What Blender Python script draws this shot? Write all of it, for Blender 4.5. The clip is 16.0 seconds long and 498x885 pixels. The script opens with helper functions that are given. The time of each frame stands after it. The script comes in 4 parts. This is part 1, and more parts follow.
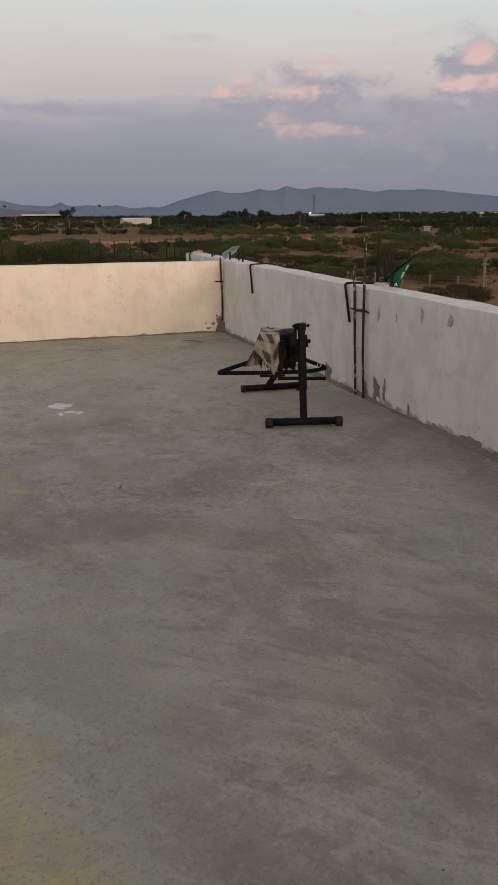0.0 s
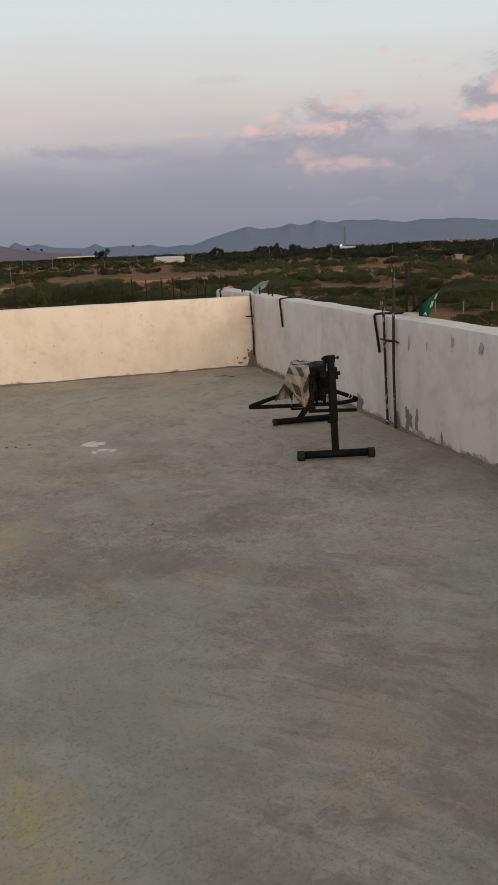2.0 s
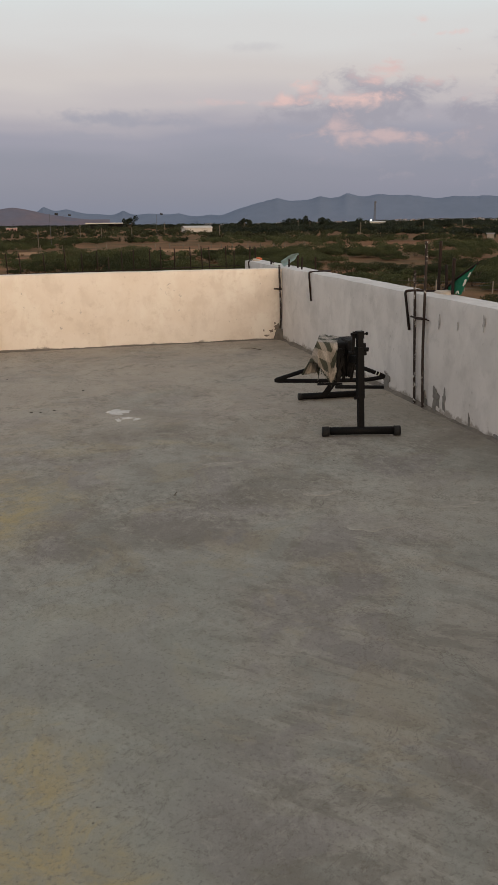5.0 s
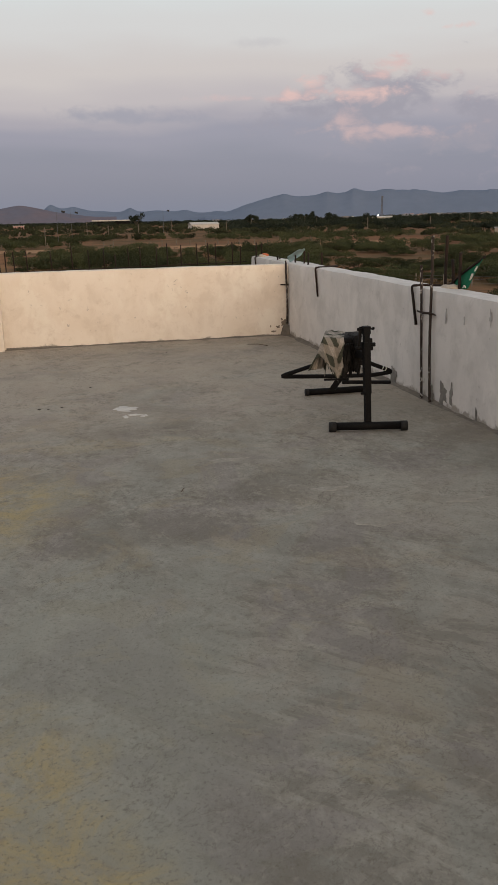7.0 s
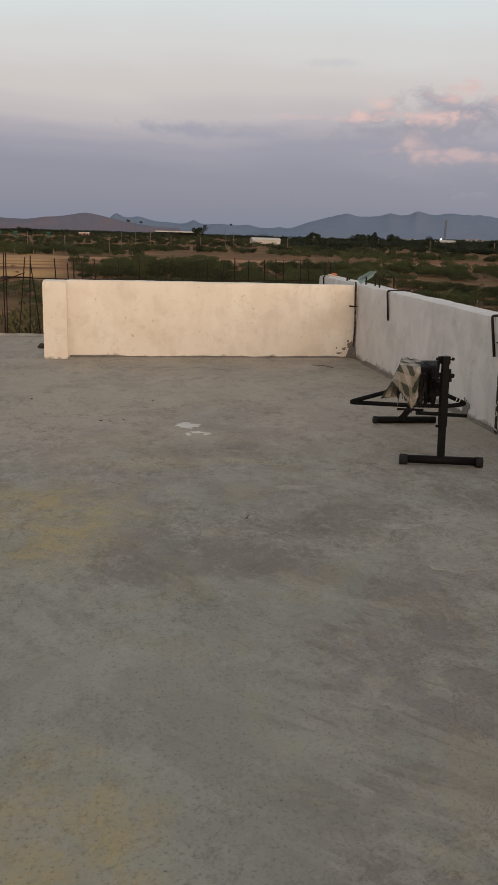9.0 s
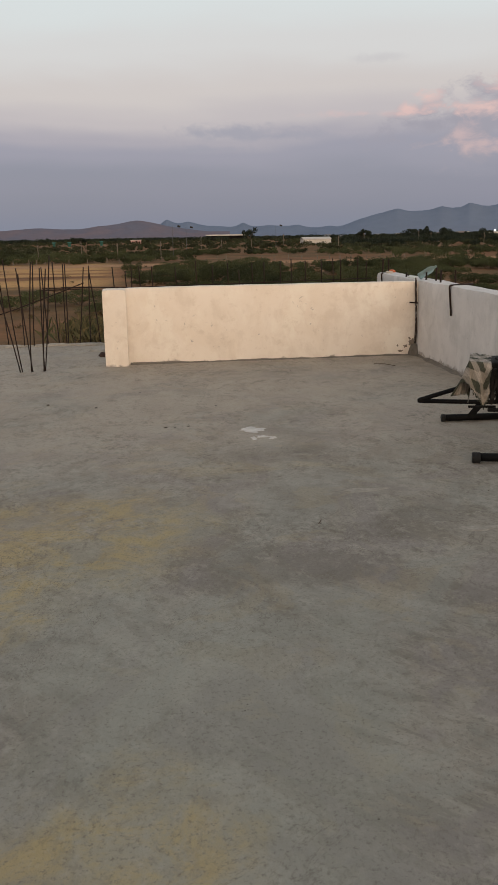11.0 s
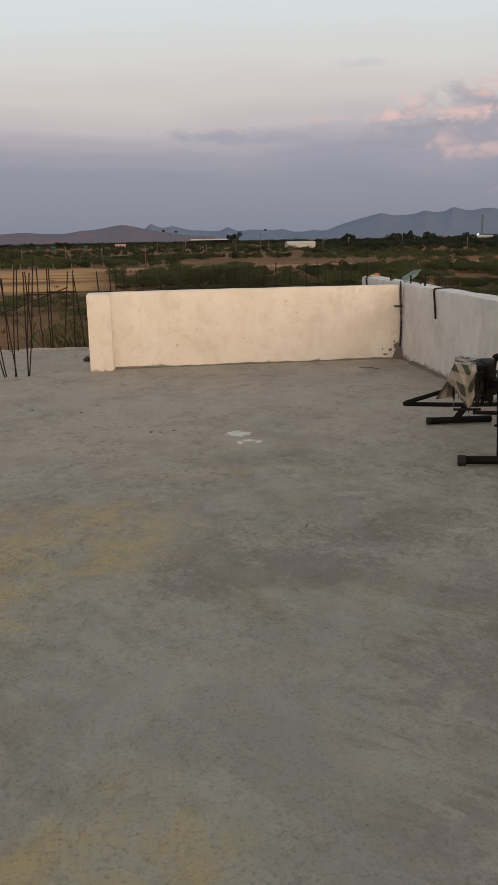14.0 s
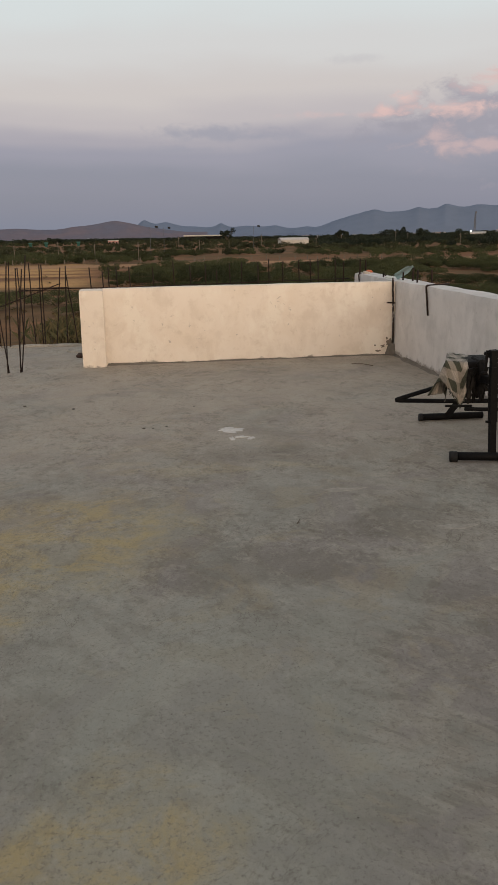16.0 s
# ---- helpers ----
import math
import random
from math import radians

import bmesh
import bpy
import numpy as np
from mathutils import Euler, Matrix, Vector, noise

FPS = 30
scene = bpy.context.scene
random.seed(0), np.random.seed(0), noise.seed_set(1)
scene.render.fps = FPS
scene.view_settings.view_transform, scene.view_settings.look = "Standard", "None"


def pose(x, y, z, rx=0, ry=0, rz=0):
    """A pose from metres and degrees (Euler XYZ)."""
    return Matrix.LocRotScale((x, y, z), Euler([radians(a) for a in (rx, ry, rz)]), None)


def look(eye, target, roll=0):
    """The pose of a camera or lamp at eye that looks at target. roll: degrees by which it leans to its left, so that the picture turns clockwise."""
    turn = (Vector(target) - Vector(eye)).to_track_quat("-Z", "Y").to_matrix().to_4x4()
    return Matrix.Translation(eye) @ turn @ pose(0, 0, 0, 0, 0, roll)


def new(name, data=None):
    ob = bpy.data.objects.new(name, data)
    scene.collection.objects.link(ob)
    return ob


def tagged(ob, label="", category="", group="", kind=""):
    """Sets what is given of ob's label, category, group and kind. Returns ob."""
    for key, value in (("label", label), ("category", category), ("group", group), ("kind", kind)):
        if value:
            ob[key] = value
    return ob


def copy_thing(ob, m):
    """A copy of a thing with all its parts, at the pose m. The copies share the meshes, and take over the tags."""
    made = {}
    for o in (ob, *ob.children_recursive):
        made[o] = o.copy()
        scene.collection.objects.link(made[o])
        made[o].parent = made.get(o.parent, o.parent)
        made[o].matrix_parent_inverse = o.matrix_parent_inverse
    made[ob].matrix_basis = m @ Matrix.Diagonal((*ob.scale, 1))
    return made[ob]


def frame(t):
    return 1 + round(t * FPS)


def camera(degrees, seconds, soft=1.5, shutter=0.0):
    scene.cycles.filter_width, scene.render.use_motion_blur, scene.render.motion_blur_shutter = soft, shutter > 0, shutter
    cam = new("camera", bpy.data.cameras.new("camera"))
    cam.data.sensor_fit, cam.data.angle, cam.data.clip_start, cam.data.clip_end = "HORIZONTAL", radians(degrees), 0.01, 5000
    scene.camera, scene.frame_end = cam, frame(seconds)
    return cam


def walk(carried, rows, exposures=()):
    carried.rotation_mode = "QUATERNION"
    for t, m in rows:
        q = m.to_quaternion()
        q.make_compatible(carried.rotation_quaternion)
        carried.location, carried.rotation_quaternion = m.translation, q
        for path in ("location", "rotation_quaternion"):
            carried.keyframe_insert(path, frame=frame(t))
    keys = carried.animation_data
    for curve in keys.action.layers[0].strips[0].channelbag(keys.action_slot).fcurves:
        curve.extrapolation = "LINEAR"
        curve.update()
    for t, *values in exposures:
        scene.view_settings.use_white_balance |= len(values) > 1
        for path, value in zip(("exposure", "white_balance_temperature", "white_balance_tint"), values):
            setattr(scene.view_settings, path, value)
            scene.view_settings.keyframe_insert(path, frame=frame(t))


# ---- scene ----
cam = camera(33.9, 16.0)
PATH = [
    (0, (0.744, 0.858, 1.682), (1.365, 2.677, 1.128), -0.2),
    (0.5, (0.778, 0.854, 1.685), (1.442, 2.663, 1.148), -0.8),
    (1, (0.788, 0.86, 1.688), (1.365, 2.705, 1.171), -1.8),
    (1.5, (0.781, 0.869, 1.687), (1.322, 2.732, 1.204), -2.1),
    (2, (0.785, 0.857, 1.686), (1.328, 2.722, 1.212), -2.3),
    (2.5, (0.781, 0.867, 1.686), (1.309, 2.733, 1.2), -2.1),
    (3, (0.781, 0.871, 1.687), (1.279, 2.743, 1.188), -2.1),
    (3.5, (0.769, 0.871, 1.684), (1.258, 2.742, 1.174), -1.9),
    (4, (0.772, 0.885, 1.68), (1.266, 2.75, 1.155), -1.3),
    (4.5, (0.765, 0.896, 1.68), (1.257, 2.76, 1.148), -0.5),
    (7, (0.77, 0.884, 1.679), (1.239, 2.75, 1.134), -1.0),
    (7.5, (0.775, 0.886, 1.677), (1.244, 2.749, 1.121), -1.2),
    (8, (0.777, 0.899, 1.674), (1.228, 2.763, 1.105), -1.3),
    (8.5, (0.749, 0.986, 1.678), (1.173, 2.86, 1.123), 0.2),
    (9, (0.687, 1.142, 1.686), (1.044, 3.043, 1.176), 1.8),
    (9.2, (0.679, 1.185, 1.685), (0.970, 3.099, 1.183), 2.0),
    (9.5, (0.645, 1.21, 1.686), (0.888, 3.13, 1.181), 0.8),
    (10, (0.622, 1.222, 1.688), (0.849, 3.144, 1.181), -0.5),
    (11.5, (0.614, 1.225, 1.689), (0.836, 3.147, 1.18), -1.0),
    (12, (0.61, 1.222, 1.689), (0.844, 3.146, 1.194), -0.9),
    (12.5, (0.616, 1.22, 1.692), (0.859, 3.145, 1.205), -0.9),
    (13, (0.614, 1.222, 1.689), (0.864, 3.146, 1.202), -0.8),
    (13.5, (0.614, 1.235, 1.686), (0.867, 3.157, 1.195), -0.8),
    (14, (0.618, 1.242, 1.683), (0.874, 3.161, 1.184), -1.0),
    (14.5, (0.623, 1.246, 1.678), (0.88, 3.163, 1.17), -1.2),
    (15, (0.621, 1.237, 1.682), (0.882, 3.152, 1.17), -1.0),
    (15.5, (0.623, 1.243, 1.68), (0.89, 3.158, 1.17), -1.0),
    (16, (0.622, 1.228, 1.686), (0.894, 3.143, 1.178), -0.9),
]
walk(cam, [(t, look(eye, target, roll)) for t, eye, target, roll in PATH], [(0, 0.06), (1.5, 0.12), (4.5, 0.13), (8, 0.09), (9, 0.10), (12, 0.12), (16, 0.09)])

# ---- world and light ----
world = bpy.data.worlds.new("world")
scene.world = world
world.use_nodes = True


class Tree:
    """Short node-tree writer."""

    def __init__(self, tree):
        self.t = tree
        tree.nodes.clear()

    def n(self, kind, ins=(), **props):
        node = self.t.nodes.new(kind)
        for k, v in props.items():
            if k == "operation":
                node.operation = v
            elif k == "blend":
                node.blend_type = v
            elif k == "dtype":
                node.data_type = v
            elif k == "sky":
                node.sky_type = v
            elif k == "feature":
                node.feature = v
            elif k == "interp":
                node.interpolation_type = v
            elif k == "uvmap":
                node.uv_map = v
        for k, v in dict(ins).items():
            self.put(node.inputs[k], v)
        return node

    def put(self, socket, v):
        if isinstance(v, bpy.types.NodeSocket):
            self.t.links.new(v, socket)
        elif isinstance(v, bpy.types.Node):
            self.t.links.new(v.outputs[0], socket)
        else:
            socket.default_value = v

    def math(self, op, a, b=0.0, c=0.0):
        return self.n("ShaderNodeMath", {0: a, 1: b, 2: c}, operation=op).outputs[0]

    def step(self, v, lo, hi, a=0.0, b=1.0):
        """Smooth change from a to b while v goes from lo to hi."""
        return self.n("ShaderNodeMapRange", {0: v, 1: lo, 2: hi, 3: a, 4: b}, interp="SMOOTHSTEP").outputs[0]

    def mix(self, f, a, b, blend="MIX"):
        node = self.n("ShaderNodeMix", {0: f}, dtype="RGBA", blend=blend)
        for s, v in ((node.inputs[6], a), (node.inputs[7], b)):
            self.put(s, (*v, 1) if isinstance(v, tuple) and len(v) == 3 else v)
        return node.outputs[2]

    def noise(self, vec, scale, detail=4.0, rough=0.55, distort=0.0):
        return self.n("ShaderNodeTexNoise", {"Vector": vec, "Scale": scale, "Detail": detail, "Roughness": rough, "Distortion": distort}).outputs[0]

    def scaled(self, vec, sx, sy, sz, ox=0.0, oy=0.0, oz=0.0):
        return self.n("ShaderNodeMapping", {"Vector": vec, "Location": (ox, oy, oz), "Scale": (sx, sy, sz)}).outputs[0]


w = Tree(world.node_tree)
way = w.n("ShaderNodeTexCoord").outputs["Generated"]
sep = w.n("ShaderNodeSeparateXYZ", {0: way})
up = sep.outputs[2]
az = w.math("ARCTAN2", sep.outputs[0], sep.outputs[1])
# slow undulation of the cloud layers
und = w.math("MULTIPLY_ADD", w.noise(w.scaled(way, 1.4, 1.4, 6), 2.2, 3), 0.06, -0.03)
lev = w.math("ADD", up, und)
ramp = w.n("ShaderNodeValToRGB", {0: w.step(lev, -0.02, 0.42)})
ramp.color_ramp.interpolation = "EASE"
stops = [(0.0, (0.200, 0.223, 0.288)), (0.07, (0.222, 0.235, 0.310)), (0.14, (0.275, 0.274, 0.352)), (0.19, (0.345, 0.325, 0.385)), (0.245, (0.46, 0.42, 0.445)), (0.33, (0.54, 0.495, 0.49)), (0.46, (0.585, 0.575, 0.575)), (0.64, (0.605, 0.64, 0.645)), (1.0, (0.46, 0.47, 0.49))]
els = ramp.color_ramp.elements
els[0].position, els[0].color = stops[0][0], (*stops[0][1], 1)
els[1].position, els[1].color = stops[-1][0], (*stops[-1][1], 1)
for p, c in stops[1:-1]:
    e = els.new(p)
    e.color = (*c, 1)
# a bank of cumulus towards the east, mauve below and lit pink from the sunset on its crests
cell = w.n("ShaderNodeCombineXYZ", {0: az, 1: w.math("MULTIPLY", up, 1.7), 2: 0.37}).outputs[0]
puffs = w.noise(cell, 26.0, 7, 0.62, 0.3)
broad = w.noise(cell, 9.0, 4, 0.55, 0.2)
ruffle = w.math("MULTIPLY_ADD", puffs, 5.5, w.math("MULTIPLY_ADD", broad, 3.0, -4.35))


def cloud(banks, lo, hi, rough=1.0):
    """Density of clouds given as (bearing, height, half width, half height) in radians, their rims broken up."""
    best = None
    for a, u, ra, ru in banks:
        da, du = w.math("MULTIPLY_ADD", az, 1 / ra, -a / ra), w.math("MULTIPLY_ADD", up, 1 / ru, -u / ru)
        d = w.math("SQRT", w.math("ADD", w.math("MULTIPLY", da, da), w.math("MULTIPLY", du, du)))
        v = w.math("SUBTRACT", 1.0, d)
        best = v if best is None else w.math("MAXIMUM", best, v)
    return w.step(w.math("MULTIPLY_ADD", ruffle, rough, best), lo, hi)


dens = cloud([(0.435, 0.131, 0.075, 0.016), (0.40, 0.107, 0.10, 0.024), (0.56, 0.103, 0.13, 0.034), (0.59, 0.136, 0.06, 0.022), (0.66, 0.125, 0.09, 0.034), (0.85, 0.12, 0.16, 0.05)], -0.6, 0.9)
crest = cloud([(0.417, 0.147, 0.030, 0.014), (0.465, 0.142, 0.038, 0.015), (0.37, 0.126, 0.055, 0.008), (0.322, 0.138, 0.018, 0.008), (0.30, 0.126, 0.013, 0.009), (0.583, 0.157, 0.017, 0.011), (0.55, 0.128, 0.06, 0.009), (0.505, 0.127, 0.022, 0.012), (0.451, 0.199, 0.013, 0.006), (0.48, 0.186, 0.03, 0.004), (0.70, 0.17, 0.05, 0.012)], -0.1, 1.5)
blush = cloud([(0.465, 0.104, 0.016, 0.012), (0.405, 0.087, 0.09, 0.010), (0.36, 0.098, 0.016, 0.010), (0.25, 0.122, 0.07, 0.005)], -0.2, 1.3, 0.7)
wisp = cloud([(0.575, 0.178, 0.05, 0.012), (0.27, 0.178, 0.04, 0.005)], -0.2, 1.2, 0.7)
streak = cloud([(0.10, 0.106, 0.085, 0.011), (0.15, 0.101, 0.09, 0.007), (0.08, 0.088, 0.06, 0.006), (-0.25, 0.12, 0.09, 0.008)], -0.2, 0.9, 0.55)
sky1 = w.mix(w.math("MULTIPLY", dens, 0.85), ramp.outputs[0], (0.288, 0.275, 0.340))
sky2 = w.mix(w.math("MULTIPLY", crest, 0.9), sky1, (0.68, 0.465, 0.44))
sky2 = w.mix(w.math("MULTIPLY", blush, 0.6), sky2, (0.60, 0.425, 0.425))
sky2 = w.mix(w.math("MULTIPLY", wisp, 0.28), sky2, (0.40, 0.38, 0.42))
sky3 = w.mix(w.math("MULTIPLY", streak, 0.75), sky2, (0.285, 0.285, 0.36))
# after-glow of the set sun in the west, behind the walk
west = w.n("ShaderNodeVectorMath", {0: way, 1: Vector((-0.05, -0.99, 0.1)).normalized()}, operation="DOT_PRODUCT").outputs["Value"]
glow = w.math("MULTIPLY", w.step(west, 0.1, 1.0), w.step(up, 0.65, 0.05))
sky4 = w.mix(glow, sky3, (1.55, 1.10, 0.76))
nishita = w.n("ShaderNodeTexSky", sky="NISHITA")
nishita.sun_disc, nishita.sun_elevation, nishita.sun_rotation = False, radians(3), radians(177)
both = w.mix(1.0, w.mix(1.0, nishita.outputs[0], (0.015, 0.015, 0.015), "MULTIPLY"), sky4, "ADD")
back = w.n("ShaderNodeBackground", {0: both, 1: 1.0})
w.t.links.new(back.outputs[0], w.n("ShaderNodeOutputWorld").inputs[0])

sun = new("sun", bpy.data.lights.new("sun", "SUN"))
sun.data.energy, sun.data.angle, sun.data.color = 1.1, radians(28), (1.0, 0.76, 0.55)
sun.matrix_world = look((1.2, -10, 1.5), (0, 0, 0))


# ---- materials ----
def material(name, color, rough=0.8, metal=0.0, bump=0.0, scale=30.0, vary=0.15, second=None, big=2.0, spec=0.3):
    """A surface with fine grain, wide stains and relief; second is the stain's colour."""
    m = bpy.data.materials.new(name)
    m.use_nodes = True
    t = Tree(m.node_tree)
    pos = t.n("ShaderNodeNewGeometry").outputs["Position"]
    fine, wide = t.noise(pos, scale, 6), t.noise(pos, big, 5, 0.6, 0.4)
    c = t.mix(t.step(wide, 0.35, 0.68), color, second or tuple(v * (1 - vary) for v in color))
    c = t.mix(t.step(fine, 0.3, 0.75, 0.0, vary * 2), c, tuple(v * 0.55 for v in color))
    b = t.n("ShaderNodeBsdfPrincipled", {"Base Color": c, "Metallic": metal, "Specular IOR Level": spec, "Roughness": t.step(fine, 0.2, 0.8, max(0.05, rough - 0.12), min(1, rough + 0.1))})
    if bump:
        t.put(b.inputs["Normal"], t.n("ShaderNodeBump", {"Strength": bump, "Distance": 0.01, "Height": fine}))
    t.t.links.new(b.outputs[0], t.n("ShaderNodeOutputMaterial").inputs[0])
    return m


def concrete_material():
    m = bpy.data.materials.new("trowelled_concrete")
    m.use_nodes = True
    t = Tree(m.node_tree)
    pos = t.n("ShaderNodeNewGeometry").outputs["Position"]
    s = t.n("ShaderNodeSeparateXYZ", {0: pos})
    x, y = s.outputs[0], s.outputs[1]
    w1, w2 = t.noise(pos, 1.1, 7, 0.62), t.noise(t.scaled(pos, 1, 1, 1, 11, 4), 1.1, 7, 0.62)

    def stain(cx, cy, rx, ry, lo=0.0, hi=0.5):
        """An irregular stain round a place: 1 inside, 0 outside."""
        dx = t.math("MULTIPLY_ADD", t.math("ADD", x, t.math("MULTIPLY_ADD", w1, 1.5, -0.75)), 1 / rx, -cx / rx)
        dy = t.math("MULTIPLY_ADD", t.math("ADD", y, t.math("MULTIPLY_ADD", w2, 1.5, -0.75)), 1 / ry, -cy / ry)
        d = t.math("SQRT", t.math("ADD", t.math("MULTIPLY", dx, dx), t.math("MULTIPLY", dy, dy)))
        return t.step(t.math("SUBTRACT", 1.0, d), lo, hi)

    n1 = t.noise(pos, 0.6, 6, 0.6, 0.6)
    n2 = t.noise(t.scaled(pos, 1.3, 1.0, 1, 5), 1.5, 8, 0.66, 0.5)
    n3 = t.noise(t.scaled(pos, 1.2, 0.85, 1), 7.0, 9, 0.72, 0.4)
    n4 = t.noise(pos, 60.0, 5, 0.7)
    n5 = t.noise(t.scaled(pos, 1.15, 0.9, 1, 3, 4), 22.0, 7, 0.72, 0.6)
    # trowel sweeps: long strokes in two directions that bend into each other
    turned = lambda a, sx, sy: t.scaled(t.n("ShaderNodeMapping", {"Vector": pos, "Rotation": (0, 0, a)}).outputs[0], sx, sy, 1)  # noqa: E731
    sweep = t.noise(turned(0.75, 1.0, 3.2), 1.5, 9, 0.68, 0.9)
    stroke = t.noise(turned(-0.55, 1.3, 3.4), 1.9, 9, 0.70, 0.7)
    c = t.mix(t.step(n1, 0.40, 0.60), (0.238, 0.223, 0.188), (0.292, 0.272, 0.228))
    c = t.mix(t.step(n2, 0.50, 0.60, 0, 0.50), c, (0.182, 0.164, 0.134))
    c = t.mix(t.step(n2, 0.47, 0.40, 0, 0.42), c, (0.318, 0.299, 0.253))
    near = t.step(y, 6.3, 4.2, 0.35, 1.0)
    c = t.mix(t.math("MULTIPLY", t.step(sweep, 0.515, 0.555), t.math("MULTIPLY", near, 0.66)), c, (0.178, 0.164, 0.137))
    c = t.mix(t.math("MULTIPLY", t.step(sweep, 0.475, 0.435), t.math("MULTIPLY", near, 0.55)), c, (0.330, 0.313, 0.266))
    c = t.mix(t.step(stroke, 0.55, 0.62, 0, 0.26), c, (0.190, 0.173, 0.144))
    c = t.mix(t.step(stroke, 0.44, 0.38, 0, 0.26), c, (0.335, 0.315, 0.265))
    # cement of several batches: mauve-grey, olive-grey and a little ochre
    n8 = t.noise(t.scaled(pos, 1.1, 0.9, 1, 2, 17), 1.25, 8, 0.60, 0.8)
    n9 = t.noise(t.scaled(pos, 1.0, 1.0, 1, 27, 5), 2.1, 8, 0.62, 0.6)
    c = t.mix(t.step(n8, 0.50, 0.545, 0, 0.55), c, (0.258, 0.259, 0.226))
    c = t.mix(t.step(n8, 0.475, 0.435, 0, 0.65), c, (0.222, 0.203, 0.188))
    c = t.mix(t.math("MULTIPLY", t.step(n9, 0.55, 0.60, 0, 0.30), t.step(x, 3.0, 1.0, 0.35, 1.0)), c, (0.335, 0.275, 0.165))
    # flakes and scabs a hand wide, with crisp rims
    far = t.step(y, 3.4, 6.0, 0.4, 1.0)
    n7 = t.noise(t.scaled(pos, 1.0, 0.9, 1, 14, 3), 3.4, 10, 0.74, 0.5)
    c = t.mix(t.math("MULTIPLY", far, t.step(n7, 0.545, 0.575, 0, 0.38)), c, (0.176, 0.158, 0.133))
    c = t.mix(t.math("MULTIPLY", far, t.step(n7, 0.455, 0.425, 0, 0.36)), c, (0.345, 0.325, 0.278))
    # green-grey cement bloom and ochre curing stains on the open side of the roof
    bloom = t.math("MAXIMUM", stain(0.75, 3.6, 0.95, 1.5), t.math("MULTIPLY", stain(0.1, 4.9, 0.8, 0.6), 0.6))
    c = t.mix(t.math("MULTIPLY", bloom, 0.5), c, (0.282, 0.289, 0.246))
    och = t.math("MAXIMUM", stain(0.15, 5.65, 0.95, 0.95, 0.0, 0.6), t.math("MAXIMUM", stain(0.35, 2.75, 0.75, 0.75, 0.0, 0.35), t.math("MAXIMUM", stain(-0.35, 4.8, 0.6, 0.55), t.math("MULTIPLY", stain(1.2, 6.9, 0.9, 0.25), 0.4))))
    flecks = t.step(t.noise(t.scaled(pos, 1, 1.1, 1, 9, 2), 3.2, 9, 0.72, 0.6), 0.42, 0.60)
    c = t.mix(t.math("MULTIPLY", och, t.math("MULTIPLY_ADD", flecks, 0.56, 0.16)), c, (0.395, 0.310, 0.142))
    # dark damp marks mid-slab; the one at (2.5, 3.1) also paints in shading
    damp_shade = t.math("MAXIMUM", stain(2.25, 5.55, 0.55, 0.50), t.math("MAXIMUM", t.math("MULTIPLY", stain(1.45, 5.1, 0.55, 0.30), 0.75), t.math("MAXIMUM", t.math("MULTIPLY", stain(2.5, 3.1, 0.9, 0.9), 0.5), t.math("MULTIPLY", stain(1.5, 7.3, 0.8, 0.35), 0.7))))
    c = t.mix(t.math("MULTIPLY", damp_shade, 0.62), c, (0.160, 0.143, 0.117))
    c = t.mix(t.math("MULTIPLY", stain(2.95, 5.2, 0.9, 0.75), 0.45), c, (0.350, 0.325, 0.275))
    # brown dirt and painted-in shade along the foot of the east parapet
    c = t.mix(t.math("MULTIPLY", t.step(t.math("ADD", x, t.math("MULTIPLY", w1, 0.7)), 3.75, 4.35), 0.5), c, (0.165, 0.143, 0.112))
    # warm glow on the far floor, painted in as a paler tone towards the north parapet
    far_glow = t.math("MULTIPLY", t.step(y, 5.6, 8.8), t.step(t.noise(pos, 0.9, 7, 0.66, 0.5), 0.32, 0.56, 0.35, 1.0))
    c = t.mix(t.math("MULTIPLY", far_glow, 0.7), c, (0.405, 0.350, 0.282))
    # scaled skin, thin lap lines of the trowel, flakes and grit
    lap = t.math("MULTIPLY", t.step(t.math("ABSOLUTE", t.math("SUBTRACT", n2, 0.52)), 0.006, 0.001), t.step(n1, 0.48, 0.58))
    lap2 = t.math("MULTIPLY", t.step(t.math("ABSOLUTE", t.math("SUBTRACT", stroke, 0.49)), 0.008, 0.001), t.step(w2, 0.50, 0.60))
    c = t.mix(t.math("MULTIPLY", t.math("MAXIMUM", lap, lap2), 0.7), c, (0.130, 0.113, 0.090))
    worn = t.step(t.noise(t.scaled(pos, 1, 1, 1, 21, 7), 1.4, 6, 0.62, 0.6), 0.43, 0.56, 0.30, 1.0)
    worn = t.math("MULTIPLY", worn, t.step(y, 3.6, 6.2, 0.55, 1.05))
    c = t.mix(t.math("MULTIPLY", worn, t.step(n3, 0.53, 0.61, 0, 0.45)), c, (0.150, 0.133, 0.106))
    c = t.mix(t.math("MULTIPLY", worn, t.step(n3, 0.46, 0.39, 0, 0.42)), c, (0.360, 0.340, 0.288))
    c = t.mix(t.math("MULTIPLY", worn, t.step(n5, 0.54, 0.62, 0, 0.50)), c, (0.140, 0.124, 0.099))
    c = t.mix(t.math("MULTIPLY", worn, t.step(n5, 0.45, 0.37, 0, 0.48)), c, (0.370, 0.350, 0.297))
    c = t.mix(t.step(n4, 0.52, 0.66, 0, 0.50), c, (0.120, 0.106, 0.086))
    vor = t.n("ShaderNodeTexVoronoi", {"Vector": pos, "Scale": 17.0, "Randomness": 1.0}).outputs[0]
    pit = t.math("MULTIPLY", t.step(vor, 0.085, 0.04), t.step(t.noise(pos, 2.3, 4), 0.50, 0.58))
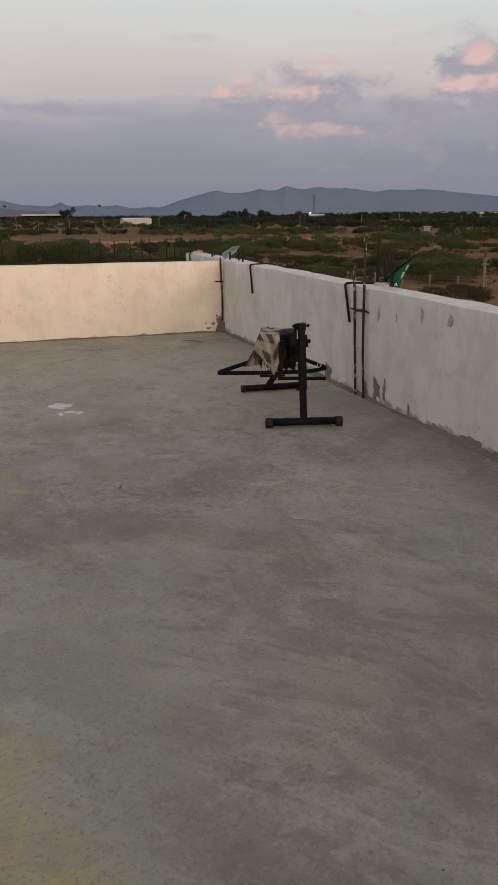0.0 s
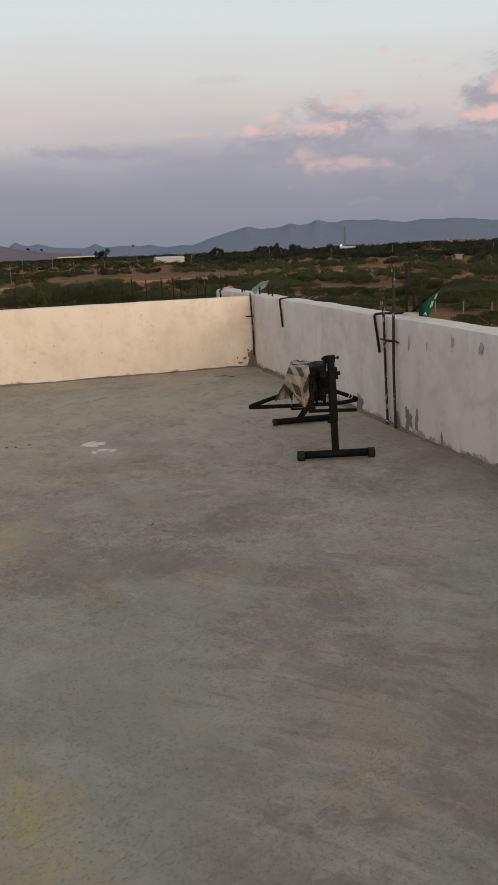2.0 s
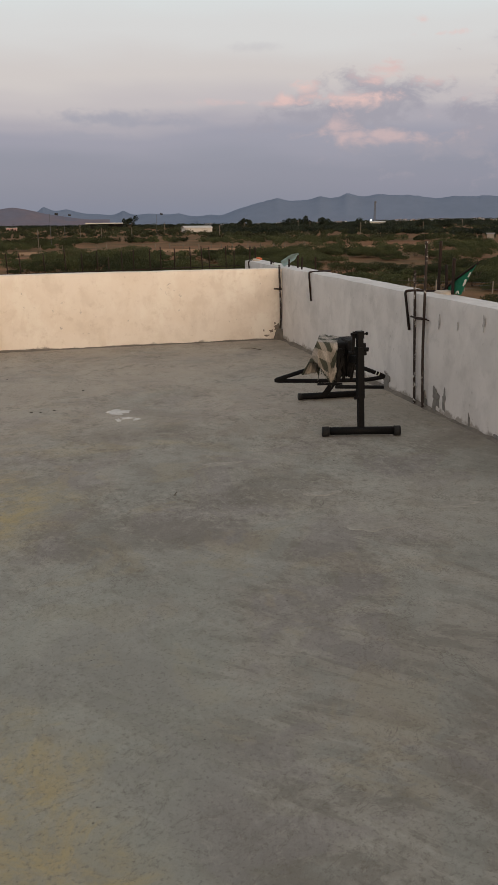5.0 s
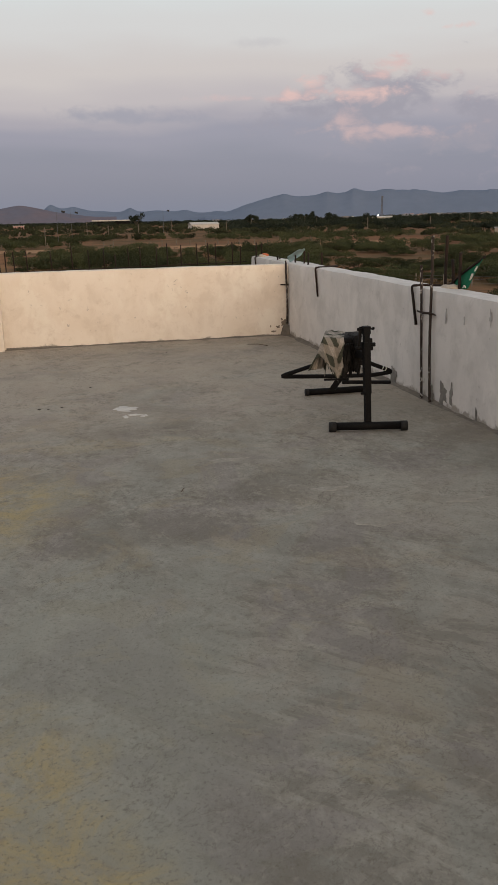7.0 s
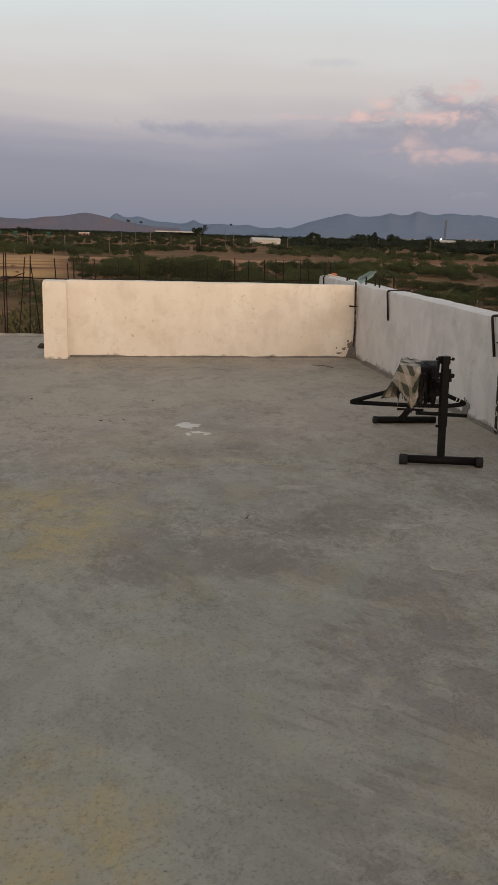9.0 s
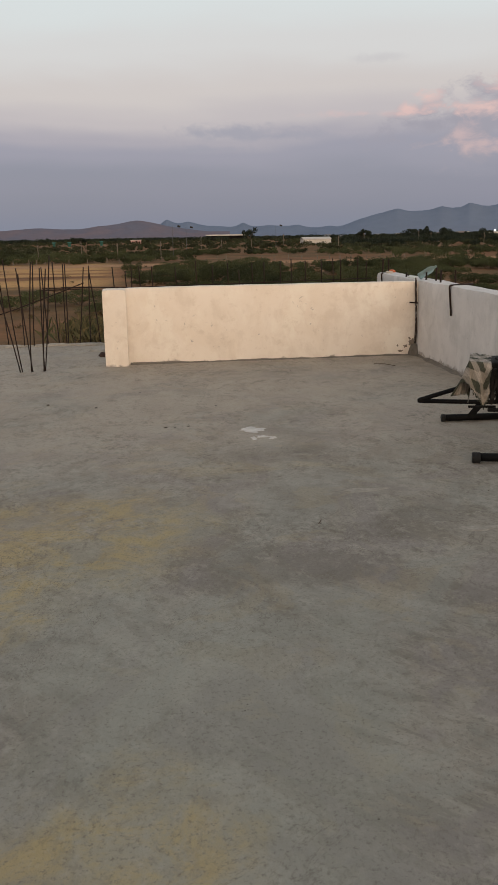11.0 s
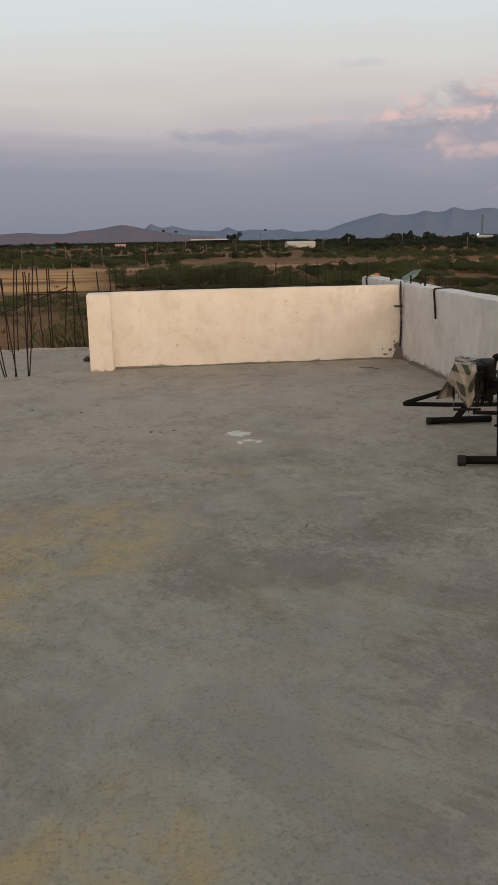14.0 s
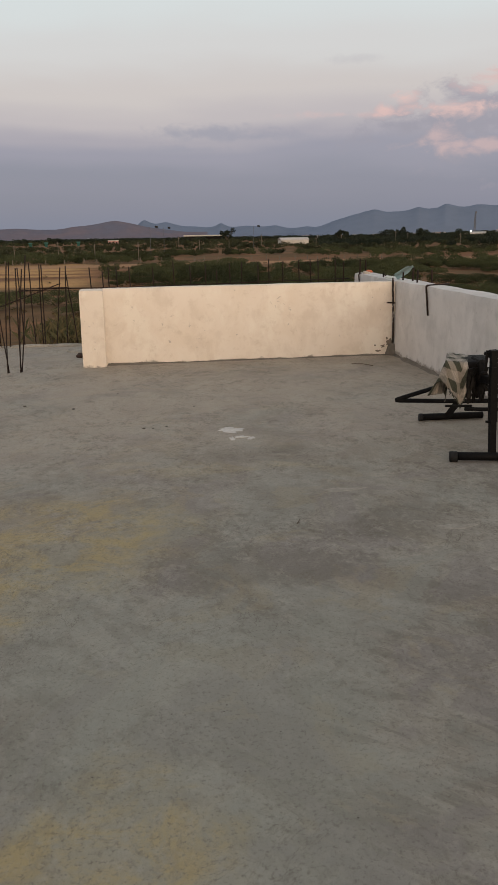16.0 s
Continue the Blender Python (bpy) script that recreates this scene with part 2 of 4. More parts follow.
    c = t.mix(t.math("MULTIPLY", pit, 0.8), c, (0.075, 0.066, 0.053))
    h = t.math("ADD", t.math("MULTIPLY", n3, 0.6), t.math("MULTIPLY_ADD", n4, 0.3, t.math("MULTIPLY", pit, -0.6)))
    h = t.math("ADD", h, t.math("MULTIPLY_ADD", stroke, 0.7, t.math("MULTIPLY", n5, 0.5)))
    h = t.math("ADD", h, t.math("MULTIPLY", sweep, 0.5))
    b = t.n("ShaderNodeBsdfPrincipled", {"Base Color": c, "Specular IOR Level": 0.25, "Roughness": t.step(n2, 0.3, 0.7, 0.60, 0.88)})
    t.put(b.inputs["Normal"], t.n("ShaderNodeBump", {"Strength": 0.55, "Distance": 0.014, "Height": h}))
    t.t.links.new(b.outputs[0], t.n("ShaderNodeOutputMaterial").inputs[0])
    return m


def plaster_material(name, white, stain, grime, mottle=0.3, foot_z=-0.085):
    """Whitewash over rough plaster, with vertical wash streaks, patches and chipped spots."""
    m = bpy.data.materials.new(name)
    m.use_nodes = True
    t = Tree(m.node_tree)
    pos = t.n("ShaderNodeNewGeometry").outputs["Position"]
    z = t.n("ShaderNodeSeparateXYZ", {0: pos}).outputs[2]
    n1 = t.noise(pos, 1.7, 6, 0.6, 0.5)
    n2 = t.noise(pos, 9.0, 6, 0.65, 0.3)
    n3 = t.noise(pos, 70.0, 3)
    drip = t.noise(t.scaled(pos, 5, 5, 0.5), 1.8, 5, 0.6)
    c = t.mix(t.step(n1, 0.36, 0.66), white, stain)
    c = t.mix(t.step(t.noise(t.scaled(pos, 1, 1, 0.8, 7), 3.6, 7, 0.66, 0.4), 0.47, 0.66, 0, mottle), c, grime)
    c = t.mix(t.step(t.noise(t.scaled(pos, 1, 1, 0.6, 17), 2.9, 7, 0.64, 0.3), 0.52, 0.64, 0, 0.6), c, tuple(min(0.84, v * 1.08) for v in white))
    c = t.mix(t.step(drip, 0.58, 0.78, 0, 0.10), c, grime)
    c = t.mix(t.step(n2, 0.54, 0.76, 0, 0.45), c, grime)
    spot = t.math("MULTIPLY", t.step(t.noise(pos, 16.0, 3, 0.5, 0.6), 0.67, 0.73), t.step(n1, 0.45, 0.6))
    c = t.mix(t.math("MULTIPLY", spot, 0.55), c, (0.30, 0.28, 0.26))
    # splash-back and lost paint along the foot
    foot = t.math("MULTIPLY", t.step(t.math("ADD", z, t.math("MULTIPLY", n2, -0.22)), foot_z, foot_z - 0.045), 1.0)
    c = t.mix(t.math("MULTIPLY", foot, 0.85), c, (0.27, 0.245, 0.215))
    h = t.math("ADD", t.math("MULTIPLY", n2, 0.8), t.math("MULTIPLY", n3, 0.2))
    b = t.n("ShaderNodeBsdfPrincipled", {"Base Color": c, "Specular IOR Level": 0.2, "Roughness": 0.88})
    t.put(b.inputs["Normal"], t.n("ShaderNodeBump", {"Strength": 0.3, "Distance": 0.01, "Height": h}))
    t.t.links.new(b.outputs[0], t.n("ShaderNodeOutputMaterial").inputs[0])
    return m


def ground_material():
    m = bpy.data.materials.new("dry_plain")
    m.use_nodes = True
    t = Tree(m.node_tree)
    pos = t.n("ShaderNodeNewGeometry").outputs["Position"]
    s = t.n("ShaderNodeSeparateXYZ", {0: pos})
    x, y = s.outputs[0], s.outputs[1]
    n1 = t.noise(t.scaled(pos, 1, 2.2, 1), 0.012, 7, 0.6, 0.5)
    n2 = t.noise(pos, 0.09, 6, 0.65)
    n3 = t.noise(pos, 1.1, 5, 0.6)
    c = t.mix(t.step(n2, 0.35, 0.65), (0.185, 0.088, 0.044), (0.235, 0.118, 0.060))
    green = t.math("MULTIPLY", t.step(n1, 0.36, 0.52), t.step(n2, 0.68, 0.44))
    c = t.mix(t.math("MULTIPLY", green, 0.55), c, (0.075, 0.072, 0.034))
    straw = t.math("MULTIPLY", t.step(t.math("ADD", x, t.math("MULTIPLY", y, 0.05)), 6.0, -4.0), t.math("MULTIPLY", t.step(y, 150, 165), t.step(y, 275, 262)))
    straw = t.math("MULTIPLY", straw, t.step(t.noise(t.scaled(pos, 0.5, 2.5, 1), 0.05, 5, 0.6, 0.4), 0.36, 0.56))
    c = t.mix(t.math("MULTIPLY", straw, 0.9), c, (0.52, 0.31, 0.13))
    track = t.math("ABSOLUTE", t.math("SUBTRACT", y, t.math("MULTIPLY_ADD", x, 0.05, 250.0)))
    c = t.mix(t.math("MULTIPLY", t.step(track, 13.0, 6.0), 0.85), c, (0.40, 0.235, 0.13))
    c = t.mix(t.step(n3, 0.45, 0.75, 0, 0.45), c, (0.085, 0.062, 0.034))
    b = t.n("ShaderNodeBsdfPrincipled", {"Base Color": c, "Specular IOR Level": 0.1, "Roughness": 0.95})
    t.put(b.inputs["Normal"], t.n("ShaderNodeBump", {"Strength": 0.5, "Distance": 0.3, "Height": n3}))
    t.t.links.new(b.outputs[0], t.n("ShaderNodeOutputMaterial").inputs[0])
    return m


def leaf_material(name, a, b_):
    m = bpy.data.materials.new(name)
    m.use_nodes = True
    t = Tree(m.node_tree)
    geo = t.n("ShaderNodeNewGeometry")
    c = t.mix(geo.outputs["Random Per Island"], a, b_)
    c = t.mix(t.step(t.noise(geo.outputs["Position"], 0.06, 3), 0.4, 0.65), c, tuple(v * 0.62 for v in a))
    b = t.n("ShaderNodeBsdfPrincipled", {"Base Color": c, "Specular IOR Level": 0.15, "Roughness": 0.8})
    t.t.links.new(b.outputs[0], t.n("ShaderNodeOutputMaterial").inputs[0])
    return m


def cloth_material():
    """Checked cotton: dark olive and grey bands crossing on cream."""
    m = bpy.data.materials.new("checked_cotton")
    m.use_nodes = True
    t = Tree(m.node_tree)
    uv = t.n("ShaderNodeUVMap", uvmap="weave").outputs[0]
    s = t.n("ShaderNodeSeparateXYZ", {0: uv})
    band = lambda v, k, ph: t.step(t.math("SINE", t.math("MULTIPLY_ADD", v, k, ph)), -0.2, 0.2)  # noqa: E731
    a, b_ = band(s.outputs[0], 36.0, 0.3), band(s.outputs[1], 36.0, 2.0)
    thin = t.math("MULTIPLY", band(s.outputs[0], 250.0, 0.0), 0.2)
    wv = t.noise(uv, 120.0, 3)
    c = t.mix(t.math("MULTIPLY", t.math("ADD", a, b_), 0.42), (0.38, 0.345, 0.305), (0.085, 0.085, 0.068))
    c = t.mix(t.math("MULTIPLY", a, b_), c, (0.042, 0.048, 0.036))
    c = t.mix(thin, c, (0.09, 0.09, 0.07))
    c = t.mix(t.step(wv, 0.4, 0.7, 0, 0.35), c, (0.12, 0.11, 0.09))
    b = t.n("ShaderNodeBsdfPrincipled", {"Base Color": c, "Specular IOR Level": 0.1, "Roughness": 0.95})
    t.put(b.inputs["Normal"], t.n("ShaderNodeBump", {"Strength": 0.4, "Distance": 0.004, "Height": wv}))
    t.t.links.new(b.outputs[0], t.n("ShaderNodeOutputMaterial").inputs[0])
    return m


CONCRETE = concrete_material()
CREAM = plaster_material("cream_whitewash", (0.80, 0.735, 0.65), (0.76, 0.685, 0.59), (0.57, 0.49, 0.40), 0.32)
WHITE = plaster_material("white_whitewash", (0.66, 0.640, 0.62), (0.585, 0.572, 0.555), (0.43, 0.42, 0.405), 0.36, -0.05)
CEMENT = material("rough_cement", (0.205, 0.183, 0.155), 0.92, bump=0.8, scale=22, vary=0.3, big=5)
DAMP = material("bare_damp_plaster", (0.25, 0.24, 0.222), 0.9, bump=0.6, scale=30, vary=0.3, big=8)
RUST = material("rusted_steel", (0.030, 0.017, 0.012), 0.8, 0.1, bump=0.5, scale=90, vary=0.3, second=(0.014, 0.011, 0.010), big=6)
LIMED = material("lime_splashed_steel", (0.020, 0.014, 0.011), 0.85, 0.0, bump=0.5, scale=40, vary=0.2)
BLACK = material("black_powder_coat", (0.0045, 0.0045, 0.005), 0.65, 0.0, bump=0.15, scale=80, vary=0.25, second=(0.007, 0.0065, 0.006), big=6, spec=0.14)
RUBBER = material("black_rubber", (0.015, 0.015, 0.015), 0.75, bump=0.2, scale=60)
PAD = material("cracked_black_vinyl", (0.008, 0.0075, 0.007), 0.7, bump=0.5, scale=35, vary=0.3, second=(0.02, 0.018, 0.016), big=12, spec=0.1)
CLOTH = cloth_material()
CHIP = material("chipped_wash", (0.25, 0.21, 0.17), 0.9, bump=0.6, scale=25, vary=0.3)
SKIM = material("pale_mortar_skim", (0.38, 0.355, 0.305), 0.9, bump=0.5, scale=30, vary=0.3, second=(0.29, 0.27, 0.23), big=4)
WASH = material("grey_wash_stain", (0.51, 0.50, 0.485), 0.9, vary=0.3, scale=25)
PAINT = material("spilt_white_paint", (0.66, 0.64, 0.60), 0.8, bump=0.3, scale=40, vary=0.2, second=(0.5, 0.48, 0.45), big=9)
STONE = material("small_stone", (0.10, 0.085, 0.075), 0.9, bump=0.4)
DARK_LUMP = material("dark_brown_lump", (0.07, 0.045, 0.035), 0.9, bump=0.6, scale=25, vary=0.3)
GREEN = material("green_flag_cloth", (0.012, 0.16, 0.085), 0.85, bump=0.3, scale=60, vary=0.2)
CHALK = material("white_print", (0.68, 0.69, 0.62), 0.8)
ORANGE = material("orange_plastic", (0.55, 0.16, 0.07), 0.6)
GROUND = ground_material()
LEAF = leaf_material("thorn_scrub_leaf", (0.042, 0.054, 0.023), (0.094, 0.105, 0.048))
LEAF_FAR = leaf_material("dark_tree_leaf", (0.020, 0.030, 0.021), (0.040, 0.052, 0.034))
LEAF_MID = leaf_material("dusty_scrub_leaf", (0.034, 0.042, 0.021), (0.068, 0.074, 0.036))
GRASS = leaf_material("rank_grass_blade", (0.055, 0.062, 0.030), (0.14, 0.115, 0.06))
DRY = leaf_material("dry_grass_blade", (0.13, 0.088, 0.042), (0.065, 0.064, 0.030))
BARK = material("grey_brown_bark", (0.12, 0.09, 0.065), 0.95, bump=0.5, scale=12)
# distance haze is put into the hill colours as blue-grey
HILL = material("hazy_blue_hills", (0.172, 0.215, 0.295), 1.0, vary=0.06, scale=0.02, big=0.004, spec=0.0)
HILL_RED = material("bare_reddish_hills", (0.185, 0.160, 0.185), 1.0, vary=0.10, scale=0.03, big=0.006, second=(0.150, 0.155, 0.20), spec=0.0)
LIME = material("limewashed_block", (0.62, 0.60, 0.56), 0.9, vary=0.12, scale=2, big=0.3)
ROOF = material("galvanised_roof_sheet", (0.58, 0.56, 0.53), 0.6, 0.2, vary=0.15, scale=1.5, big=0.2)
# near-black that stands in for shade in openings; dark fittings use it too
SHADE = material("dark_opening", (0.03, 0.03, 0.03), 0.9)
PINKISH = material("pink_painted_block", (0.55, 0.33, 0.30), 0.9, vary=0.15, scale=2, big=0.3)
# limewash greyed and blued in its colour for the haze over the town
TOWN = material("hazed_limewash", (0.29, 0.31, 0.35), 0.9, vary=0.15, scale=0.5, big=0.1)
TEAL = material("green_shade_net", (0.04, 0.13, 0.11), 0.9, vary=0.2, scale=2)
TIMBER = material("weathered_pole", (0.20, 0.17, 0.14), 0.95, bump=0.3, scale=8)
POST = material("pale_concrete_post", (0.34, 0.31, 0.28), 0.95, bump=0.3, scale=8)
FENCE = material("weathered_fence_post", (0.24, 0.21, 0.18), 0.95, bump=0.3, scale=8)
GALV = material("grey_galvanised_steel", (0.16, 0.165, 0.18), 0.6, 0.3, vary=0.2, scale=4)
LAMP = bpy.data.materials.new("lit_lamp")
LAMP.use_nodes = True
LAMP.node_tree.nodes["Principled BSDF"].inputs["Emission Color"].default_value = (1, 0.97, 0.9, 1)
LAMP.node_tree.nodes["Principled BSDF"].inputs["Emission Strength"].default_value = 3.0
_t = Tree(LIMED.node_tree)
_p = _t.n("ShaderNodeNewGeometry").outputs["Position"]
_f = _t.math("MULTIPLY", _t.step(_t.noise(_p, 30.0, 4, 0.6), 0.56, 0.61), _t.step(_t.noise(_p, 5.0, 3), 0.40, 0.60))
_s = _t.n("ShaderNodeBsdfPrincipled", {"Base Color": _t.mix(_f, _t.mix(_t.noise(_p, 60.0, 3), (0.010, 0.007, 0.006), (0.04, 0.026, 0.018)), (0.50, 0.48, 0.45)), "Roughness": 0.85})
_t.put(_s.inputs["Normal"], _t.n("ShaderNodeBump", {"Strength": 0.5, "Distance": 0.004, "Height": _t.noise(_p, 90.0, 3)}))
_t.t.links.new(_s.outputs[0], _t.n("ShaderNodeOutputMaterial").inputs[0])
BOTTLE = bpy.data.materials.new("clear_blue_plastic")
BOTTLE.use_nodes = True
_b = BOTTLE.node_tree.nodes["Principled BSDF"].inputs
_b["Base Color"].default_value, _b["Roughness"].default_value, _b["Transmission Weight"].default_value, _b["IOR"].default_value = (0.30, 0.41, 0.40, 1), 0.3, 0.75, 1.25


# ---- mesh helpers ----
def mesh_of(bm, name, mat, smooth=False):
    me = bpy.data.meshes.new(name)
    bmesh.ops.recalc_face_normals(bm, faces=bm.faces)
    bm.to_mesh(me)
    bm.free()
    for m in mat if isinstance(mat, (list, tuple)) else [mat]:
        me.materials.append(m)
    if smooth:
        if name.startswith(("wall", "pilaster")):
            me.set_sharp_from_angle(angle=radians(32))
        me.polygons.foreach_set("use_smooth", [True] * len(me.polygons))
    return me


def part(name, bm, mat, parent=None, label="", smooth=False):
    ob = new(name, mesh_of(bm, name, mat, smooth))
    if parent is not None:
        ob.parent = parent
    if label:
        ob["label"] = label
    return ob


def empty(name, x=0, y=0, z=0, **tags):
    ob = new(name)
    ob.location = (x, y, z)
    ob.empty_display_size = 0.1
    return tagged(ob, **tags)


def box(bm, x0, x1, y0, y1, z0, z1, bevel=0.0):
    vs = bmesh.ops.create_cube(bm, size=1.0)["verts"]
    for v in vs:
        v.co = Vector((x0 + (v.co.x + 0.5) * (x1 - x0), y0 + (v.co.y + 0.5) * (y1 - y0), z0 + (v.co.z + 0.5) * (z1 - z0)))
    if bevel:
        es = list({e for v in vs for e in v.link_edges})
        bmesh.ops.bevel(bm, geom=es, offset=bevel, segments=2, affect="EDGES", profile=0.6)


def tube(bm, pts, r, sides=10, wob=0.0, square=False):
    """A round bar (or square tube) along pts, with mitred bends and closed ends."""
    pts = [Vector(p) for p in pts]
    n = 4 if square else sides
    rings, ref = [], None
    for i, p in enumerate(pts):
        a = (pts[i] - pts[i - 1]).normalized() if i else None
        b = (pts[i + 1] - pts[i]).normalized() if i < len(pts) - 1 else None
        d = ((a or b) + (b or a)).normalized()
        if ref is None:
            ref = Vector((0, 0, 1)).cross(d)
            ref = ref.normalized() if ref.length > 0.05 else Vector((1, 0, 0))
        ref = (ref - d * ref.dot(d)).normalized()
        side = d.cross(ref)
        k = 1 / max(0.5, d.dot(a or d))
        rr = r * (1 + (random.uniform(-wob, wob) if wob else 0))
        ring = []
        for j in range(n):
            t = 2 * math.pi * (j + (0.5 if square else 0)) / n
            ring.append(bm.verts.new(p + (ref * math.cos(t) + side * math.sin(t) * k) * rr * (1.414 if square else 1)))
        rings.append(ring)
    for r0, r1 in zip(rings, rings[1:]):
        for j in range(n):
            bm.faces.new((r0[j], r0[(j + 1) % n], r1[(j + 1) % n], r1[j]))
    bm.faces.new(rings[0][::-1])
    bm.faces.new(rings[-1])


def rounded(pts, r, steps=5):
    """pts with each inner bend replaced by an arc of about r."""
    pts = [Vector(p) for p in pts]
    out = [pts[0]]
    for a, b, c in zip(pts, pts[1:], pts[2:]):
        k = min(r, (a - b).length * 0.45, (c - b).length * 0.45)
        p, q_ = b + (a - b).normalized() * k, b + (c - b).normalized() * k
        for i in range(steps + 1):
            s = i / steps
            out.append(p.lerp(b, s).lerp(b.lerp(q_, s), s))
    return out + [pts[-1]]


def bent(a, b, k=0.01, n=7):
    """A nearly straight bar from a to b, with the small bends of site steel."""
    a, b = Vector(a), Vector(b)
    sx, sy, ph = random.uniform(-k, k), random.uniform(-k, k), random.uniform(0.8, 1.6)
    return [a.lerp(b, i / n) + Vector((sx, sy, 0)) * math.sin(math.pi * ph * i / n) for i in range(n + 1)]


def rough_wall(x0, x1, y0, y1, z0, z1, cell=0.06, amp=0.005, edge=0.009):
    """A plastered wall block: subdivided, its arrises rounded and its faces uneven."""
    bm = bmesh.new()
    nx, ny, nz = (max(2, round(abs(b - a) / cell)) for a, b in ((x0, x1), (y0, y1), (z0, z1)))
    nx, ny = min(nx, 220), min(ny, 260)
    grid = {}

    def vert(i, j, k):
        if (i, j, k) not in grid:
            p = Vector((x0 + (x1 - x0) * i / nx, y0 + (y1 - y0) * j / ny, z0 + (z1 - z0) * k / nz))
            c = p.copy()
            if k == nz:
                wv = noise.noise(p * 2.3) * 0.7 + noise.noise(p * 7) * 0.3
                c.z += wv * amp * 1.8
                if i in (0, nx):
                    c.x += (edge if i == 0 else -edge) * (0.7 + 0.6 * noise.noise(p * 9))
                    c.z -= edge * 0.5
                if j in (0, ny):
                    c.y += (edge if j == 0 else -edge) * (0.7 + 0.6 * noise.noise(p * 9))
                    c.z -= edge * 0.5
            else:
                if i in (0, nx):
                    c.x += (noise.noise(p * 1.6) + 0.4 * noise.noise(p * 6)) * amp
                if j in (0, ny):
                    c.y += (noise.noise(p * 1.6) + 0.4 * noise.noise(p * 6)) * amp
            grid[(i, j, k)] = bm.verts.new(c)
        return grid[(i, j, k)]

    for i in range(nx):
        for j in range(ny):
            for k in (0, nz):
                bm.faces.new([vert(i, j, k), vert(i + 1, j, k), vert(i + 1, j + 1, k), vert(i, j + 1, k)])
    for i in range(nx):
        for k in range(nz):
            for j in (0, ny):
                bm.faces.new([vert(i, j, k), vert(i + 1, j, k), vert(i + 1, j, k + 1), vert(i, j, k + 1)])
    for j in range(ny):
        for k in range(nz):
            for i in (0, nx):
                bm.faces.new([vert(i, j, k), vert(i, j + 1, k), vert(i, j + 1, k + 1), vert(i, j, k + 1)])
    return bm


def blotch(bm, x, y, rx, ry, z, n=22, jag=0.35, seed=0.0, axis="z"):
    """A thin irregular patch, 3 mm proud of the plane it lies on."""
    ring = []
    for i in range(n):
        a = 2 * math.pi * i / n
        k = 1 + jag * noise.noise(Vector((math.cos(a) * 1.7 + seed, math.sin(a) * 1.7, seed))) * 2 + jag * 0.5 * noise.noise(Vector((math.cos(a) * 6, math.sin(a) * 6, seed)))
        u, v = x + rx * k * math.cos(a), y + ry * k * math.sin(a)
        ring.append((u, v))
    P = (lambda u, v, h: Vector((u, v, z + h))) if axis == "z" else (lambda u, v, h: Vector((z - h, u, v)) if axis == "x" else Vector((u, z - h, v)))
    lo = [bm.verts.new(P(u, v, 0.0005)) for u, v in ring]
    hi = [bm.verts.new(P(x + (u - x) * 0.95, y + (v - y) * 0.95, 0.0035)) for u, v in ring]
    for i in range(n):
        bm.faces.new((lo[i], lo[(i + 1) % n], hi[(i + 1) % n], hi[i]))
    bm.faces.new(hi)


# ---- the roof terrace ----
EX, NY = 4.12, 11.84          # inner faces of the east and north parapets
TH = 0.29                     # width of the east parapet
GZ = -8.5                     # the plain below
bm = bmesh.new()
box(bm, -11, EX + TH + 0.05, -7, 14.05, -0.16, 0.0, 0.008)
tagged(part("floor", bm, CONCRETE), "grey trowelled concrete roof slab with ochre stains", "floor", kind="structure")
bm = bmesh.new()
box(bm, -10.6, EX + TH - 0.05, -6.6, 13.7, GZ - 0.5, -0.17)
tagged(part("building_below", bm, LIME), "limewashed storeys of the building under the roof", "building", kind="structure")

tagged(part("wall_east", rough_wall(EX, EX + TH, -7, 13.85, 0.0, 0.988, 0.05, 0.007, 0.012), WHITE, smooth=True), "whitewashed plaster parapet with grey wash streaks", "parapet wall", kind="structure")
north = part("wall_north", rough_wall(0.285, EX + 0.01, NY, NY + 0.2, 0.0, 0.972, 0.05), CREAM, smooth=True)
tagged(north, "cream whitewashed plaster parapet, stained near the corner", "parapet wall", kind="structure")
part("pilaster", rough_wall(0.005, 0.295, NY - 0.165, NY + 0.21, 0.0, 0.966, 0.04, 0.003), CREAM, north, "plastered end pier of the parapet", smooth=True)
tagged(part("wall_south", rough_wall(-11, EX - 0.005, -7, -6.8, 0.0, 0.95, 0.15), WHITE, smooth=True), "plain whitewashed parapet behind the walk", "parapet wall", kind="structure")


def fillet(name, length, put, width, height, seed):
    """A hand-laid cement fillet along the foot of a wall; put(s, out, up) gives the place."""
    bm = bmesh.new()
    n = int(length / 0.05)
    rows = []
    for i in range(n + 1):
        s = length * i / n
        k = 0.55 + 0.9 * abs(noise.noise(Vector((s * 1.9, seed, 0)))) + 0.35 * noise.noise(Vector((s * 7.3, seed, 3)))
        wd, ht = width * max(0.25, k), height * max(0.2, k + 0.3 * noise.noise(Vector((s * 4.1, seed, 9))))
        rows.append([bm.verts.new(put(s, o * wd, u * ht)) for o, u in ((-0.03, 1.0), (0.06, 0.95), (0.25, 0.45), (0.6, 0.14), (1.0, 0.01))])
    for a, b in zip(rows, rows[1:]):
        for j in range(4):
            bm.faces.new((a[j], b[j], b[j + 1], a[j + 1]))
    return tagged(part(name, bm, CEMENT, smooth=True), "rough cement fillet along the foot of the parapet", "cement fillet", kind="structure")


